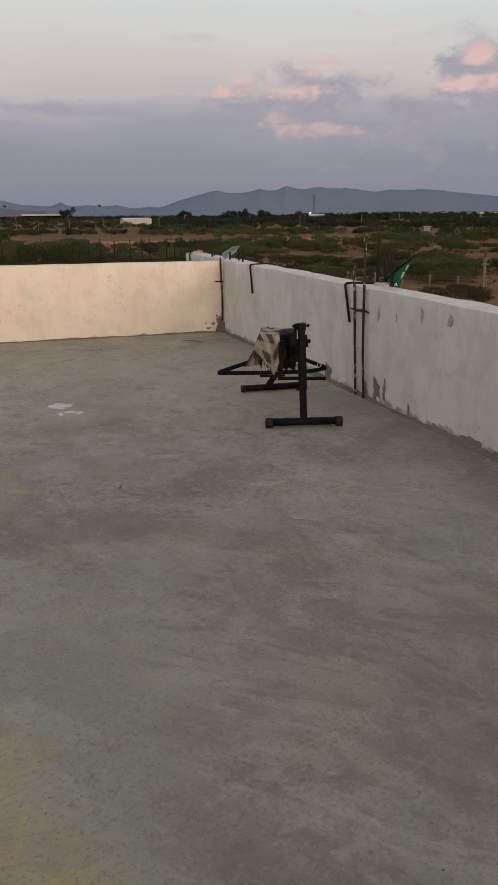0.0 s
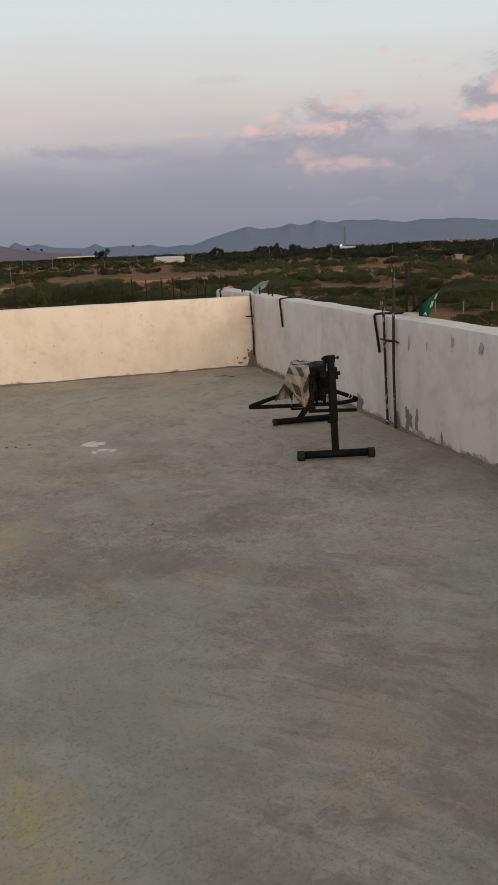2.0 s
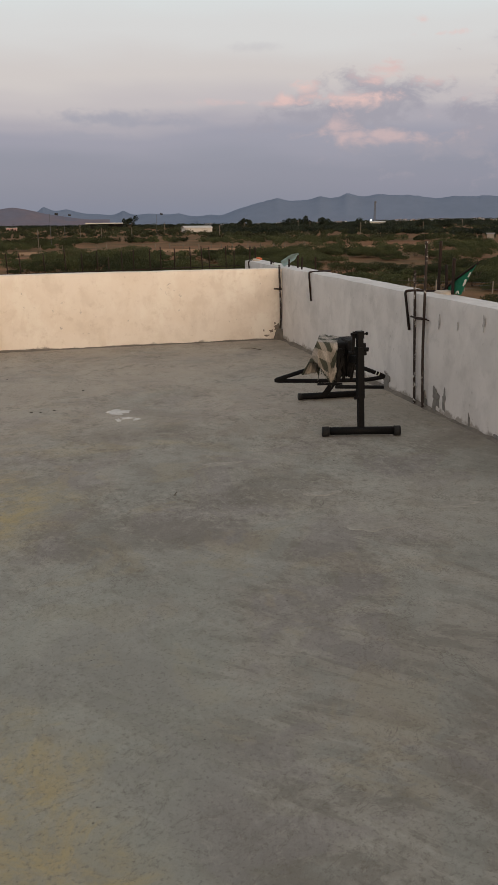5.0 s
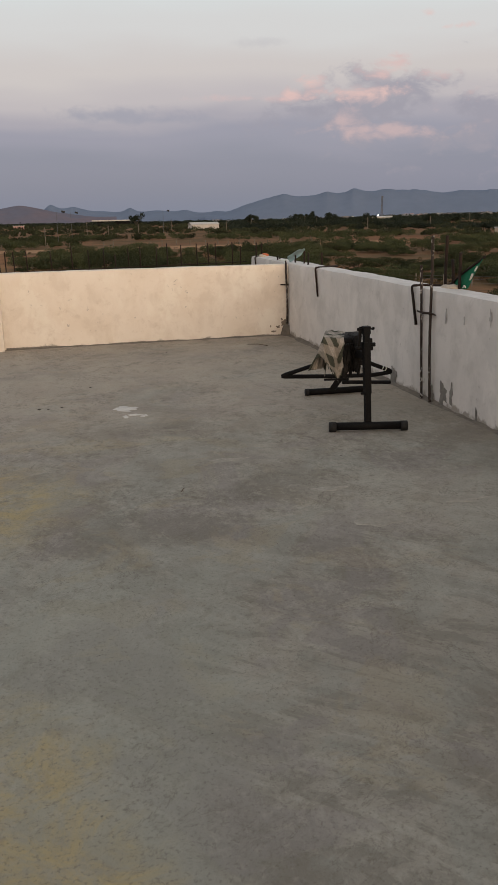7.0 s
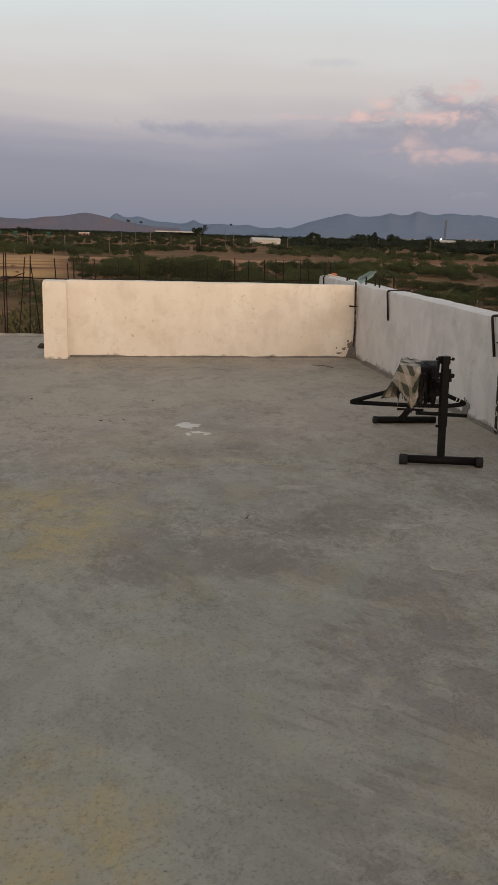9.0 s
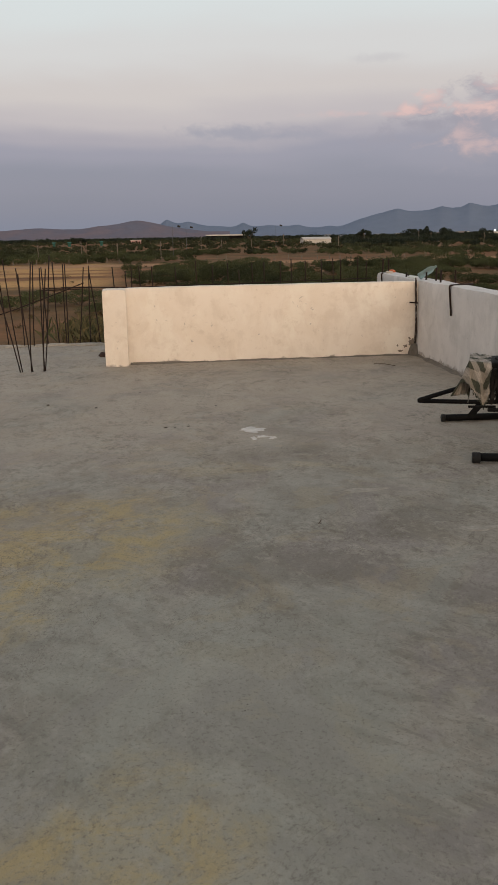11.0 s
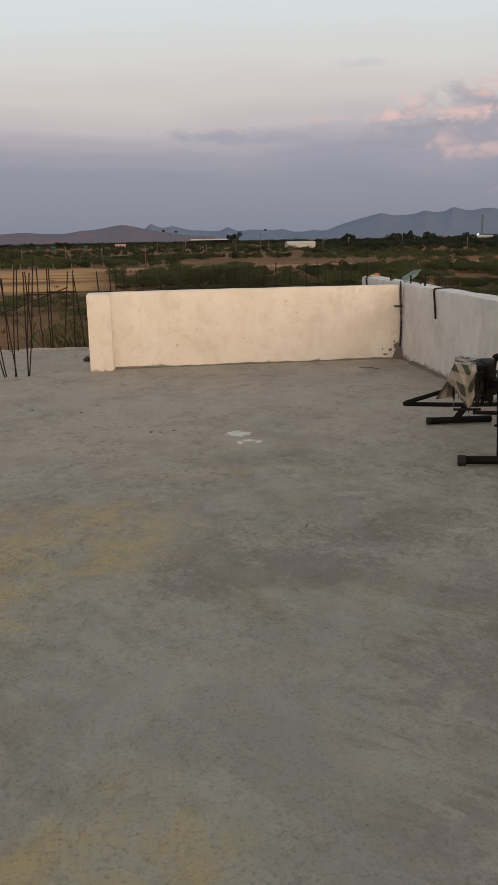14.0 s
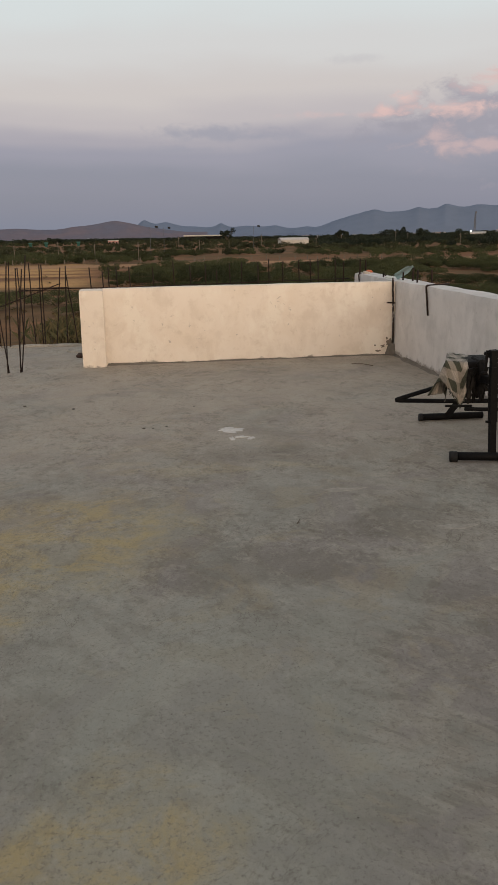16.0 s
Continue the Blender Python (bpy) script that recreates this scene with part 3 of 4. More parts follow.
fillet("fillet_east", 18.6, lambda s, o, u: (EX + 0.002 - o, -6.8 + s, u), 0.055, 0.03, 1.5)
fillet("fillet_north", 3.8, lambda s, o, u: (0.31 + s, NY + 0.002 - o, u), 0.05, 0.022, 6.5)
bm = bmesh.new()
bmesh.ops.create_uvsphere(bm, u_segments=20, v_segments=12, radius=1.0)
for v in bm.verts:
    p = v.co.copy()
    v.co = Vector((EX + 0.0 + p.x * 0.12, NY + 0.0 + p.y * 0.10, p.z * 0.14 * (1 + 0.5 * noise.noise(p * 3)))) + Vector((noise.noise(p * 2), noise.noise(p * 2 + Vector((5, 0, 0))), 0)) * 0.04
tagged(part("corner_mortar", bm, CEMENT, smooth=True), "grey mortar heaped in the corner of two parapets", "mortar", kind="structure")

# patches of lost paint on the east parapet, and dark dabs higher up
for i, (y, z, ry, rz) in enumerate([(7.44, 0.06, 0.04, 0.07), (7.24, 0.12, 0.075, 0.085), (7.08, 0.12, 0.035, 0.085), (6.65, 0.055, 0.014, 0.06), (8.27, 0.09, 0.07, 0.10), (5.71, 0.03, 0.12, 0.035), (5.3, 0.02, 0.12, 0.04), (6.2, 0.012, 0.12, 0.03), (9.3, 0.015, 0.12, 0.03)]):
    bm = bmesh.new()
    blotch(bm, y, z, ry, rz, EX - 0.004, 30, seed=i * 3.7, axis="x", jag=0.45)
    tagged(part("bare_patch", bm, DAMP), "grey patch of bare plaster low on the parapet", "plaster patch", "bare patches on the east parapet", "structure")
for i, (y, z, ry, rz) in enumerate([(6.11, 0.855, 0.030, 0.045), (6.52, 0.865, 0.013, 0.045), (7.24, 0.79, 0.012, 0.06), (6.92, 0.785, 0.010, 0.035)]):
    bm = bmesh.new()
    blotch(bm, y, z, ry, rz, EX - 0.004, 26, seed=i * 2.3 + 40, axis="x", jag=0.5)
    tagged(part("wash_dab", bm, WASH), "grey dab where the whitewash has worn thin", "plaster patch", "worn dabs on the east parapet", "structure")
for i, (x, z, rx, rz) in enumerate([(4.06, 0.17, 0.045, 0.05), (3.97, 0.12, 0.03, 0.018), (4.02, 0.225, 0.012, 0.018), (3.90, 0.06, 0.035, 0.012), (3.86, 0.13, 0.010, 0.012)]):
    bm = bmesh.new()
    blotch(bm, x, z, rx, rz, NY - 0.005, seed=i * 1.9 + 70, axis="y", jag=0.4)
    tagged(part("chipped_patch", bm, CHIP), "brown patch where the cream wash has chipped off", "plaster patch", "chips on the north parapet", "structure")


# ---- steel in the terrace ----
def bar(name, pts, r, mat, label, group="", **kw):
    bm = bmesh.new()
    tube(bm, pts, r, wob=0.03, **kw)
    return tagged(part(name, bm, mat, smooth=True), label, "steel bar", group)


# starter bars along the slab's north edge
tops = [0.05, 1.15, 0.24, 1.09, 0.325, 1.155, 0.445, 1.155, 0.64, 1.15, 0.99, 1.14, 1.30, 1.22, 1.55, 1.15, 1.785, 1.17, 1.955, 1.07, 2.16, 1.16, 2.35, 1.18, 2.60, 1.185, 2.77, 1.215, 2.99, 1.185, 3.24, 1.20, 3.42, 1.21, 3.545, 1.20, 3.81, 1.205, 3.95, 1.15]
for x, z in zip(tops[::2], tops[1::2]):
    bar("starter_bar", bent((x + random.uniform(0.0, 0.06), 13.9, -0.02), (x, 13.9, z), 0.008), 0.0085, RUST, "rusty reinforcement bar standing up from the slab edge", "bars along the slab edge")
bar("tie_bar", [(-1.0, 13.9, 0.86), (0.4, 13.91, 0.845), (1.9, 13.9, 0.865), (4.05, 13.89, 0.90)], 0.007, RUST, "thin steel bar tied along the upright bars")

# the bundle of column bars in front, bent inwards at their feet
for foot, head in [((-1.03, 11.50), (-1.22, 11.45, 1.05)), ((-1.01, 11.52), (-1.16, 11.60, 1.36)), ((-0.90, 11.49), (-0.81, 11.50, 1.33)), ((-0.885, 11.52), (-1.0, 11.58, 1.26)), ((-0.745, 11.53), (-0.72, 11.56, 1.26)), ((-0.74, 11.55), (-0.585, 11.6, 1.41)), ((-0.75, 11.51), (-0.65, 11.55, 1.25))]:
    bar("column_bar", bent((*foot, -0.02), head, 0.012), 0.0075, RUST, "rusty column bar rising bare from the roof slab", "column bars")
for a, b in [((-0.97, 0.99, ), (1.17, 0)), ((-0.80, -0.83), (1.24, 0)), ((-0.69, -0.68), (1.21, 0)), ((-0.665, -0.645), (1.21, 0)), ((-0.50, -0.37), (1.16, 0)), ((-0.336, -0.292), (1.18, 0)), ((-0.183, -0.29), (1.09, 0)), ((-1.32, -1.33), (1.08, 0)), ((-1.18, -1.11), (1.26, 0)), ((-1.55, -1.62), (1.2, 0)), ((-1.8, -1.76), (1.15, 0))]:
    x1 = b[0]
    top_x = a[1] if a[1] < 0 else -a[1]
    bar("edge_bar", bent((a[0], 13.88, -0.02), (top_x, 13.88, x1), 0.01), 0.0085, RUST, "rusty column bar at the slab's north edge", "bars along the slab edge")
bar("sloping_bar", [(-1.80, 13.87, 0.44), (-1.37, 13.865, 0.575), (-0.9, 13.865, 0.74), (-0.38, 13.87, 0.93)], 0.008, RUST, "rusty bar lying slantwise across the column bars")
for z, x0, x1 in ((0.86, -0.72, -0.28), (0.83, -1.0, -0.45)):
    bm = bmesh.new()
    tube(bm, rounded([(x0, 13.84, z), (x1, 13.84, z + 0.01), (x1, 13.99, z), (x0, 13.99, z)], 0.02) + [Vector((x0, 13.84, z))], 0.006)
    tagged(part("stirrup", bm, RUST, smooth=True), "bent steel stirrup tied round the column bars", "stirrup", "stirrups")

# bars that run up the east parapet and bend over it
bar("bent_bar", rounded([(EX - 0.015, 10.55, 0.65), (EX - 0.02, 10.63, 0.994), (EX + 0.20, 10.74, 0.994), (EX + 0.34, 10.83, 0.99)], 0.03), 0.012, RUST, "rusty bar hooked over the whitewashed parapet", "hooked bars")
bar("bent_bar", rounded([(EX - 0.02, 7.778, 0.65), (EX - 0.025, 7.885, 0.996), (EX + 0.10, 7.90, 0.996), (EX + 0.23, 7.71, 0.996)], 0.03), 0.012, RUST, "rusty bar hooked over the whitewashed parapet", "hooked bars")
bar("bent_bar", rounded([(EX - 0.015, 13.52, 0.86), (EX - 0.02, 13.55, 0.985), (EX + 0.2, 13.7, 0.985)], 0.03), 0.010, RUST, "short rusty bar hooked over the parapet's end", "hooked bars")
bar("wall_bar", bent((EX - 0.03, 7.585, 0.0), (EX - 0.022, 7.71, 1.19), 0.006), 0.012, LIMED, "lime-splashed reinforcement bar standing against the parapet", "bars against the parapet")
bar("wall_bar", bent((EX - 0.03, 7.42, 0.0), (EX - 0.024, 7.52, 1.45), 0.006), 0.0125, LIMED, "lime-splashed reinforcement bar standing against the parapet", "bars against the parapet")
bm = bmesh.new()
tube(bm, [(EX - 0.045, 7.70, 0.785), (EX - 0.05, 7.56, 0.78), (EX - 0.045, 7.40, 0.792)], 0.008)
tube(bm, [(EX - 0.02, 7.70, 0.775), (EX - 0.012, 7.56, 0.785), (EX - 0.02, 7.40, 0.78)], 0.006)
tagged(part("tie_wire", bm, RUST, smooth=True), "twisted wire tying two upright bars together", "wire")
bar("corner_bar", bent((EX - 0.03, NY - 0.03, 0.05), (EX - 0.035, NY - 0.045, 1.02), 0.012), 0.014, LIMED, "rusty bar standing in the corner of the parapets")
bar("corner_pin", [(EX - 0.12, NY - 0.03, 0.70), (EX - 0.01, NY - 0.055, 0.695)], 0.010, RUST, "short rusty pin across the corner bar")
for x, y, z in ((EX + 0.25, 7.76, 1.44), (EX + 0.26, 7.645, 1.236), (EX + 0.25, 7.50, 1.30)):
    bar("parapet_bar", bent((x, y, 0.95), (x + random.uniform(-0.01, 0.01), y, z), 0.004), 0.014, RUST, "rusty bar standing up out of the parapet's top", "bars in the parapet top")
for x, y, z in ((EX + 0.06, 12.55, 1.05), (EX + 0.10, 11.82, 1.09), (EX + 0.14, 11.55, 1.16), (EX + 0.13, 11.35, 1.14), (EX + 0.30, 11.30, 1.14), (EX + 0.05, 13.72, 1.20), (EX + 0.12, 13.66, 1.19), (EX + 0.15, 12.75, 1.01)):
    bar("parapet_bar", bent((x, y, 0.90), (x, y, z), 0.003), 0.012, RUST, "short rusty bar standing up out of the parapet's top", "bars in the parapet top")


def lump(name, x, y, z, rx, ry, rz, mat, label, category):
    bm = bmesh.new()
    bmesh.ops.create_icosphere(bm, subdivisions=3, radius=1.0)
    for v in bm.verts:
        p = v.co.copy()
        k = 1 + 0.35 * noise.noise(p * 1.7 + Vector((x, y, 0))) + 0.12 * noise.noise(p * 5)
        v.co = Vector((p.x * rx * k, p.y * ry * k, max(-0.6, p.z) * rz * k))
    ob = part(name, bm, mat, smooth=True)
    ob.location = (x, y, z)
    return tagged(ob, label, category)


CREAMY = material("lime_mortar", (0.55, 0.48, 0.40), 0.9, bump=0.6, scale=40, vary=0.25)
lump("mortar_lump", EX + 0.22, 7.62, 0.980, 0.06, 0.16, 0.04, CREAMY, "pale mortar smeared round the bars on the parapet", "mortar")
lump("mortar_lump", EX + 0.10, 13.55, 0.985, 0.06, 0.10, 0.035, CREAMY, "pale mortar smeared on the parapet's end", "mortar")
lump("orange_wrapper", EX + 0.20, 13.74, 1.0, 0.055, 0.035, 0.03, ORANGE, "crumpled orange plastic lying on the parapet's end", "wrapper")
# small dark brown lump on the slab beside the end pier
lump("pier_lump", -0.08, 12.62, 0.015, 0.06, 0.07, 0.04, DARK_LUMP, "small dark brown lump beside the parapet's end pier", "brick")

# flag leaning among the bars
flag = empty("flag", EX + 0.25, 7.74, 1.0, label="small green flag with white print on a dark stick", category="flag")
bm = bmesh.new()
tube(bm, [(0, 0.02, -0.03), (0.03, -0.27, 0.14), (0.06, -0.54, 0.275)], 0.009)
part("stick", bm, RUST, flag, "dark wooden stick", smooth=True)


def flag_point(u, v):
    """u along the stick, v down the cloth, which hangs in soft folds to the parapet's top."""
    a = Vector((0.02 + 0.04 * u, -0.53 * u, 0.27 * u))
    k = min(1.0, u / 0.58)
    b = Vector((0.02, -0.34 * k, -0.012)).lerp(Vector((0.06, -0.53, 0.27)), max(0.0, (u - 0.58) / 0.42))
    p = a.lerp(b, v)
    return p + Vector((0.010 * math.sin(u * 9 + v * 3) * v, 0.008 * math.sin(v * 6 + u * 4), 0.0))


bm = bmesh.new()
gridv = [[bm.verts.new(flag_point(i / 20, j / 10)) for j in range(11)] for i in range(21)]
for i in range(20):
    for j in range(10):
        bm.faces.new((gridv[i][j], gridv[i + 1][j], gridv[i + 1][j + 1], gridv[i][j + 1]))
part("cloth", bm, GREEN, flag, "green flag cloth", smooth=True)
for k, strokes in enumerate(([(0.30, 0.95), (0.34, 0.6), (0.40, 0.95)], [(0.46, 0.92), (0.50, 0.75), (0.53, 0.92)], [(0.64, 0.70), (0.68, 0.45), (0.72, 0.62), (0.69, 0.82)], [(0.77, 0.62), (0.80, 0.38), (0.84, 0.55), (0.80, 0.75)])):
    bm = bmesh.new()
    tube(bm, rounded([flag_point(u, v) + Vector((-0.012, -0.012, 0)) for u, v in strokes], 0.02), 0.006, 6)
    part("print", bm, CHALK, flag, "white printed stroke")

# clear plastic bottle upended on a corner bar
prof = [(0.0, 0.0), (0.030, 0.0), (0.036, 0.01), (0.036, 0.08), (0.033, 0.10), (0.036, 0.12), (0.036, 0.21), (0.030, 0.245), (0.016, 0.28), (0.013, 0.30), (0.013, 0.325), (0.0, 0.325)]
bm = bmesh.new()
rings = [[bm.verts.new((r * math.cos(2 * math.pi * j / 16), r * math.sin(2 * math.pi * j / 16), z)) for j in range(16)] for r, z in prof[1:-1]]
for a, b in zip(rings, rings[1:]):
    for j in range(16):
        bm.faces.new((a[j], a[(j + 1) % 16], b[(j + 1) % 16], b[j]))
bm.faces.new(rings[0][::-1])
bm.faces.new(rings[-1])
bottle = part("plastic_bottle", bm, BOTTLE, smooth=True)
bottle.matrix_world = look((EX + 0.05, 11.98, 1.02), (EX + 0.40, 11.93, 1.235)) @ pose(0, 0, 0, 180, 0, 0) @ Matrix.Diagonal((1.25, 1.25, 0.82, 1))
tagged(bottle, "clear bluish plastic bottle tilted on the parapet bars", "bottle")
lump("white_rag", EX + 0.08, 12.35, 0.985, 0.05, 0.16, 0.025, CHALK, "scrap of white cloth lying on the parapet", "rag")

# ---- the exercise bench ----
bench = empty("exercise_bench", 3.20, 6.68, 0.0, label="black steel exercise bench frame with a checked cloth over its pad", category="exercise bench")


def bpart(name, pts, r, mat=BLACK, label="", square=False, parent=None, sides=14):
    bm = bmesh.new()
    tube(bm, [Vector(p) - Vector((3.20, 6.68, 0)) for p in pts], r, sides, square=square)
    return part(name, bm, mat, parent or bench, label, smooth=not square)


front = bpart("foot_bar", [(2.915, 6.735, 0.042), (3.47, 6.605, 0.042)], 0.031)
for p, q_ in (((2.893, 6.740, 0.038), (2.945, 6.728, 0.038)), ((3.44, 6.612, 0.038), (3.49, 6.600, 0.038))):
    bpart("end_cap", [p, q_], 0.040, RUBBER, "black rubber end cap", parent=front)
rear = bpart("foot_bar", [(3.13, 8.025, 0.034), (3.70, 8.0, 0.034)], 0.030)
bpart("end_cap", [(3.118, 8.026, 0.034), (3.15, 8.024, 0.034)], 0.033, RUBBER, "black rubber end cap", parent=rear)
post = bpart("post", [(3.197, 6.69, 0.03), (3.164, 6.69, 0.79)], 0.022, square=True)
bpart("cap", [(3.1655, 6.69, 0.765), (3.164, 6.69, 0.79), (3.163, 6.69, 0.822)], 0.027, square=True, parent=post)
bpart("post_sleeve", [(3.186, 6.69, 0.30), (3.1675, 6.69, 0.70)], 0.0255, square=True)
bpart("bracket", [(3.117, 6.72, 0.655), (3.130, 6.72, 0.815)], 0.009, square=True)
bpart("bracket", [(3.222, 6.72, 0.63), (3.210, 6.72, 0.722)], 0.013, square=True)
pin = bpart("pin", [(3.097, 6.69, 0.802), (3.224, 6.69, 0.798)], 0.006)
for x in (3.099, 3.222):
    bpart("nut", [(x - 0.006, 6.69, 0.802), (x + 0.006, 6.69, 0.800)], 0.013, parent=pin, sides=6)
bpart("clamp_knob", [(3.19, 6.71, 0.677), (3.245, 6.70, 0.676)], 0.016)
bpart("clamp_knob", [(3.09, 6.72, 0.65), (3.13, 6.70, 0.655)], 0.014)
bpart("roller_bar", [(3.038, 6.85, 0.366), (3.25, 6.85, 0.352), (3.447, 6.85, 0.338)], 0.0145)
bpart("roller_pin", [(2.897, 6.88, 0.389), (3.10, 6.87, 0.383)], 0.009)
bpart("bolt", [(3.134, 6.69, 0.30), (3.214, 6.69, 0.30)], 0.010, sides=6)
bpart("main_beam", [(3.17, 6.70, 0.60), (3.22, 7.30, 0.53), (3.44, 7.90, 0.43)], 0.027, square=True)
bpart("rear_leg", [(3.365, 7.98, 0.05), (3.50, 7.90, 0.285), (3.44, 7.75, 0.47)], 0.027, square=True)
loop = bpart("bent_handlebar", rounded([(3.42, 7.86, 0.43), (3.20, 7.80, 0.350), (2.805, 7.80, 0.247), (3.23, 7.80, 0.222), (3.70, 7.80, 0.203), (3.90, 7.80, 0.222), (3.70, 7.80, 0.302), (3.48, 7.86, 0.40)], 0.06), 0.019)
for s in (0.0, 0.03):
    bpart("ring", [(3.785 + s, 7.80, 0.268 - s * 0.4), (3.793 + s, 7.80, 0.265 - s * 0.4)], 0.0205, CHALK, "worn pale ring", parent=loop)
bm = bmesh.new()
box(bm, -0.27, 0.02, 0.25, 0.60, 0.625, 0.700, 0.028)
for v in bm.verts:
    v.co.x += 0.42 * (v.co.y - 0.24)
pad = part("pad", bm, PAD, bench, "torn black vinyl pad", smooth=True)
bm = bmesh.new()
tube(bm, [(-0.02, 0.20, 0.62), (-0.02, 0.24, 0.69), (0.0, 0.42, 0.69)], 0.033, 8, wob=0.2)
part("torn_edge", bm, PAD, bench, "rolled back edge of torn vinyl")
# torn vinyl hanging from the pad
for i in range(26):
    bm = bmesh.new()
    l = random.uniform(0.12, 0.27)
    x, y = random.uniform(-0.13, 0.03), random.uniform(0.20, 0.27)
    pts = [(x, y, 0.66)] + [(x + random.uniform(-0.02, 0.02), y + random.uniform(-0.015, 0.015), 0.66 - l * k / 4) for k in range(1, 5)]
    tube(bm, pts, random.uniform(0.009, 0.018), 5, wob=0.4)
    part("torn_strip", bm, PAD, bench, "strip of torn black vinyl")

# checked cloth thrown over the pad, hanging down its front and open side
bm = bmesh.new()
uvl = bm.loops.layers.uv.new("weave")
NU, NV, SIDE = 44, 44, 0.42
cl = []
for i in range(NU + 1):
    row = []
    for j in range(NV + 1):
        u, t = -SIDE + (1 + SIDE) * i / NU, j / NV
        v = max(0.0, u)
        hang = (0.20 + 0.145 * v / 0.68 if v < 0.68 else 0.345 - 0.16 * (v - 0.68) / 0.32) + 0.014 * noise.noise(Vector((u * 14, 3, 0)))
        k = max(0.0, -u) / SIDE                           # how far down the open side
        hang *= (1 - k) ** 2.5
        s = -hang + t * (hang + 0.42)                     # along the cloth: front hem, front edge of the pad, top, back hem
        x = -0.30 + 0.172 * v
        sag = 0.010 * noise.noise(Vector((u * 5, s * 12, 1))) - 0.022 * v
        if s < 0:
            d = -s
            fold = 0.016 * math.sin(u * 11 + 0.6) * min(1, d * 9) + 0.006 * math.sin(u * 29) * min(1, d * 5)
            p = Vector((x + d * 0.10 * (1 - v), 0.240 - 0.02 * min(1, d * 20) + fold, 0.722 + sag - d * 0.99))
        elif s < 0.36:
            p = Vector((x, 0.240 + s, 0.722 + sag))
        else:
            d = s - 0.36
            p = Vector((x, 0.605 + 0.02 * math.sin(u * 9), 0.720 + sag - d))
        p.x += 0.42 * min(0.36, max(0.0, s))              # the pad points along the beam
        if k:                                             # the open side hangs down, drawn together in a point
            p += Vector((-0.078 * k ** 1.3 + 0.012 * math.sin(t * 22) * k, (0.16 - s) * 0.85 * k, -0.285 * k))
        row.append(bm.verts.new(p))
    cl.append(row)
for i in range(NU):
    for j in range(NV):
        f = bm.faces.new((cl[i][j], cl[i + 1][j], cl[i + 1][j + 1], cl[i][j + 1]))
        for lp, (a, b) in zip(f.loops, ((i, j), (i + 1, j), (i + 1, j + 1), (i, j + 1))):
            lp[uvl].uv = (a / NU * 0.34 + 0.55 * b / NV * 0.74, b / NV * 0.74 - 0.55 * a / NU * 0.34)
# frayed tassels along the front hem
for i in range(14, NU):
    c0 = cl[i][0].co.copy()
    tube(bm, [c0 + Vector((0, 0, 0.004)), c0 + Vector((random.uniform(-0.008, 0.008), random.uniform(-0.006, 0.006), -random.uniform(0.008, 0.028)))], 0.003, 4)
cloth = part("checked_cloth", bm, CLOTH, smooth=True)
cloth.matrix_world = pose(3.20, 6.68, 0.0, 0, 0, 0)
sol = cloth.modifiers.new("thickness", "SOLIDIFY")
sol.thickness = 0.006
tagged(cloth, "olive and cream checked cloth with frayed edges over the bench pad", "cloth")

# ---- small things on the slab ----
for i, (x, y, rx, ry) in enumerate(((1.42, 8.05, 0.105, 0.10), (1.41, 7.73, 0.025, 0.05), (1.48, 7.78, 0.05, 0.028), (1.56, 7.72, 0.028, 0.045))):
    bm = bmesh.new()
    blotch(bm, x, y, rx, ry, 0.0, 30, 0.5, seed=i * 5.1 + 2)
    tagged(part("paint_spill", bm, PAINT), "flake of spilt white paint dried on the concrete", "paint spill", "paint spills on the slab", "structure")
for x, y, r in ((1.197, 9.07, 0.022), (0.69, 8.24, 0.03), (0.77, 8.22, 0.02), (0.89, 8.26, 0.025), (0.03, 9.19, 0.03), (-0.46, 9.42, 0.03), (2.25, 10.9, 0.02), (1.545, 5.675, 0.012), (2.75, 6.1, 0.012), (0.45, 9.9, 0.015)):
    lump("pebble", x, y, r * 0.1, r * 0.5, r * 0.35, r * 0.2, STONE, "small dark stone lying on the concrete", "stone")
for i, (x, y, rx, ry) in enumerate(((2.53, 4.85, 0.14, 0.07), (2.42, 5.45, 0.12, 0.04), (3.15, 5.05, 0.13, 0.06), (1.95, 6.25, 0.14, 0.04))):
    bm = bmesh.new()
    blotch(bm, x, y, rx, ry, -0.002, 30, 0.3, seed=i * 4.3 + 9)
    tagged(part("mortar_skim", bm, SKIM), "thin pale mortar skim over the concrete", "mortar patch", "mortar skims on the slab", "structure")
for x, y, rx, ry in ((-0.35, 13.85, 0.30, 0.10), (-0.9, 13.9, 0.35, 0.08), (-0.15, 13.3, 0.16, 0.22), (-1.6, 13.88, 0.3, 0.09)):
    lump("mortar_heap", x, y, 0.0, rx, ry, 0.035, SKIM, "low spread of pale mortar at the slab's edge", "mortar")
bm = bmesh.new()
tube(bm, [(3.36, 11.17, 0.008), (3.48, 11.10, 0.014), (3.58, 10.98, 0.006)], 0.0045, 6)
tagged(part("twig", bm, BARK), "dry twig lying on the concrete", "twig")
bm = bmesh.new()
tube(bm, [(1.53, 5.66, 0.004), (1.555, 5.71, 0.008)], 0.003, 6)
tagged(part("twig", bm, BARK), "tiny dry twig lying on the concrete", "twig")

# ---- the plain, the hills and the town ----
sm = lambda a, lo, hi: (lambda t: t * t * (3 - 2 * t))(min(1, max(0, (a - lo) / (hi - lo))))  # noqa: E731


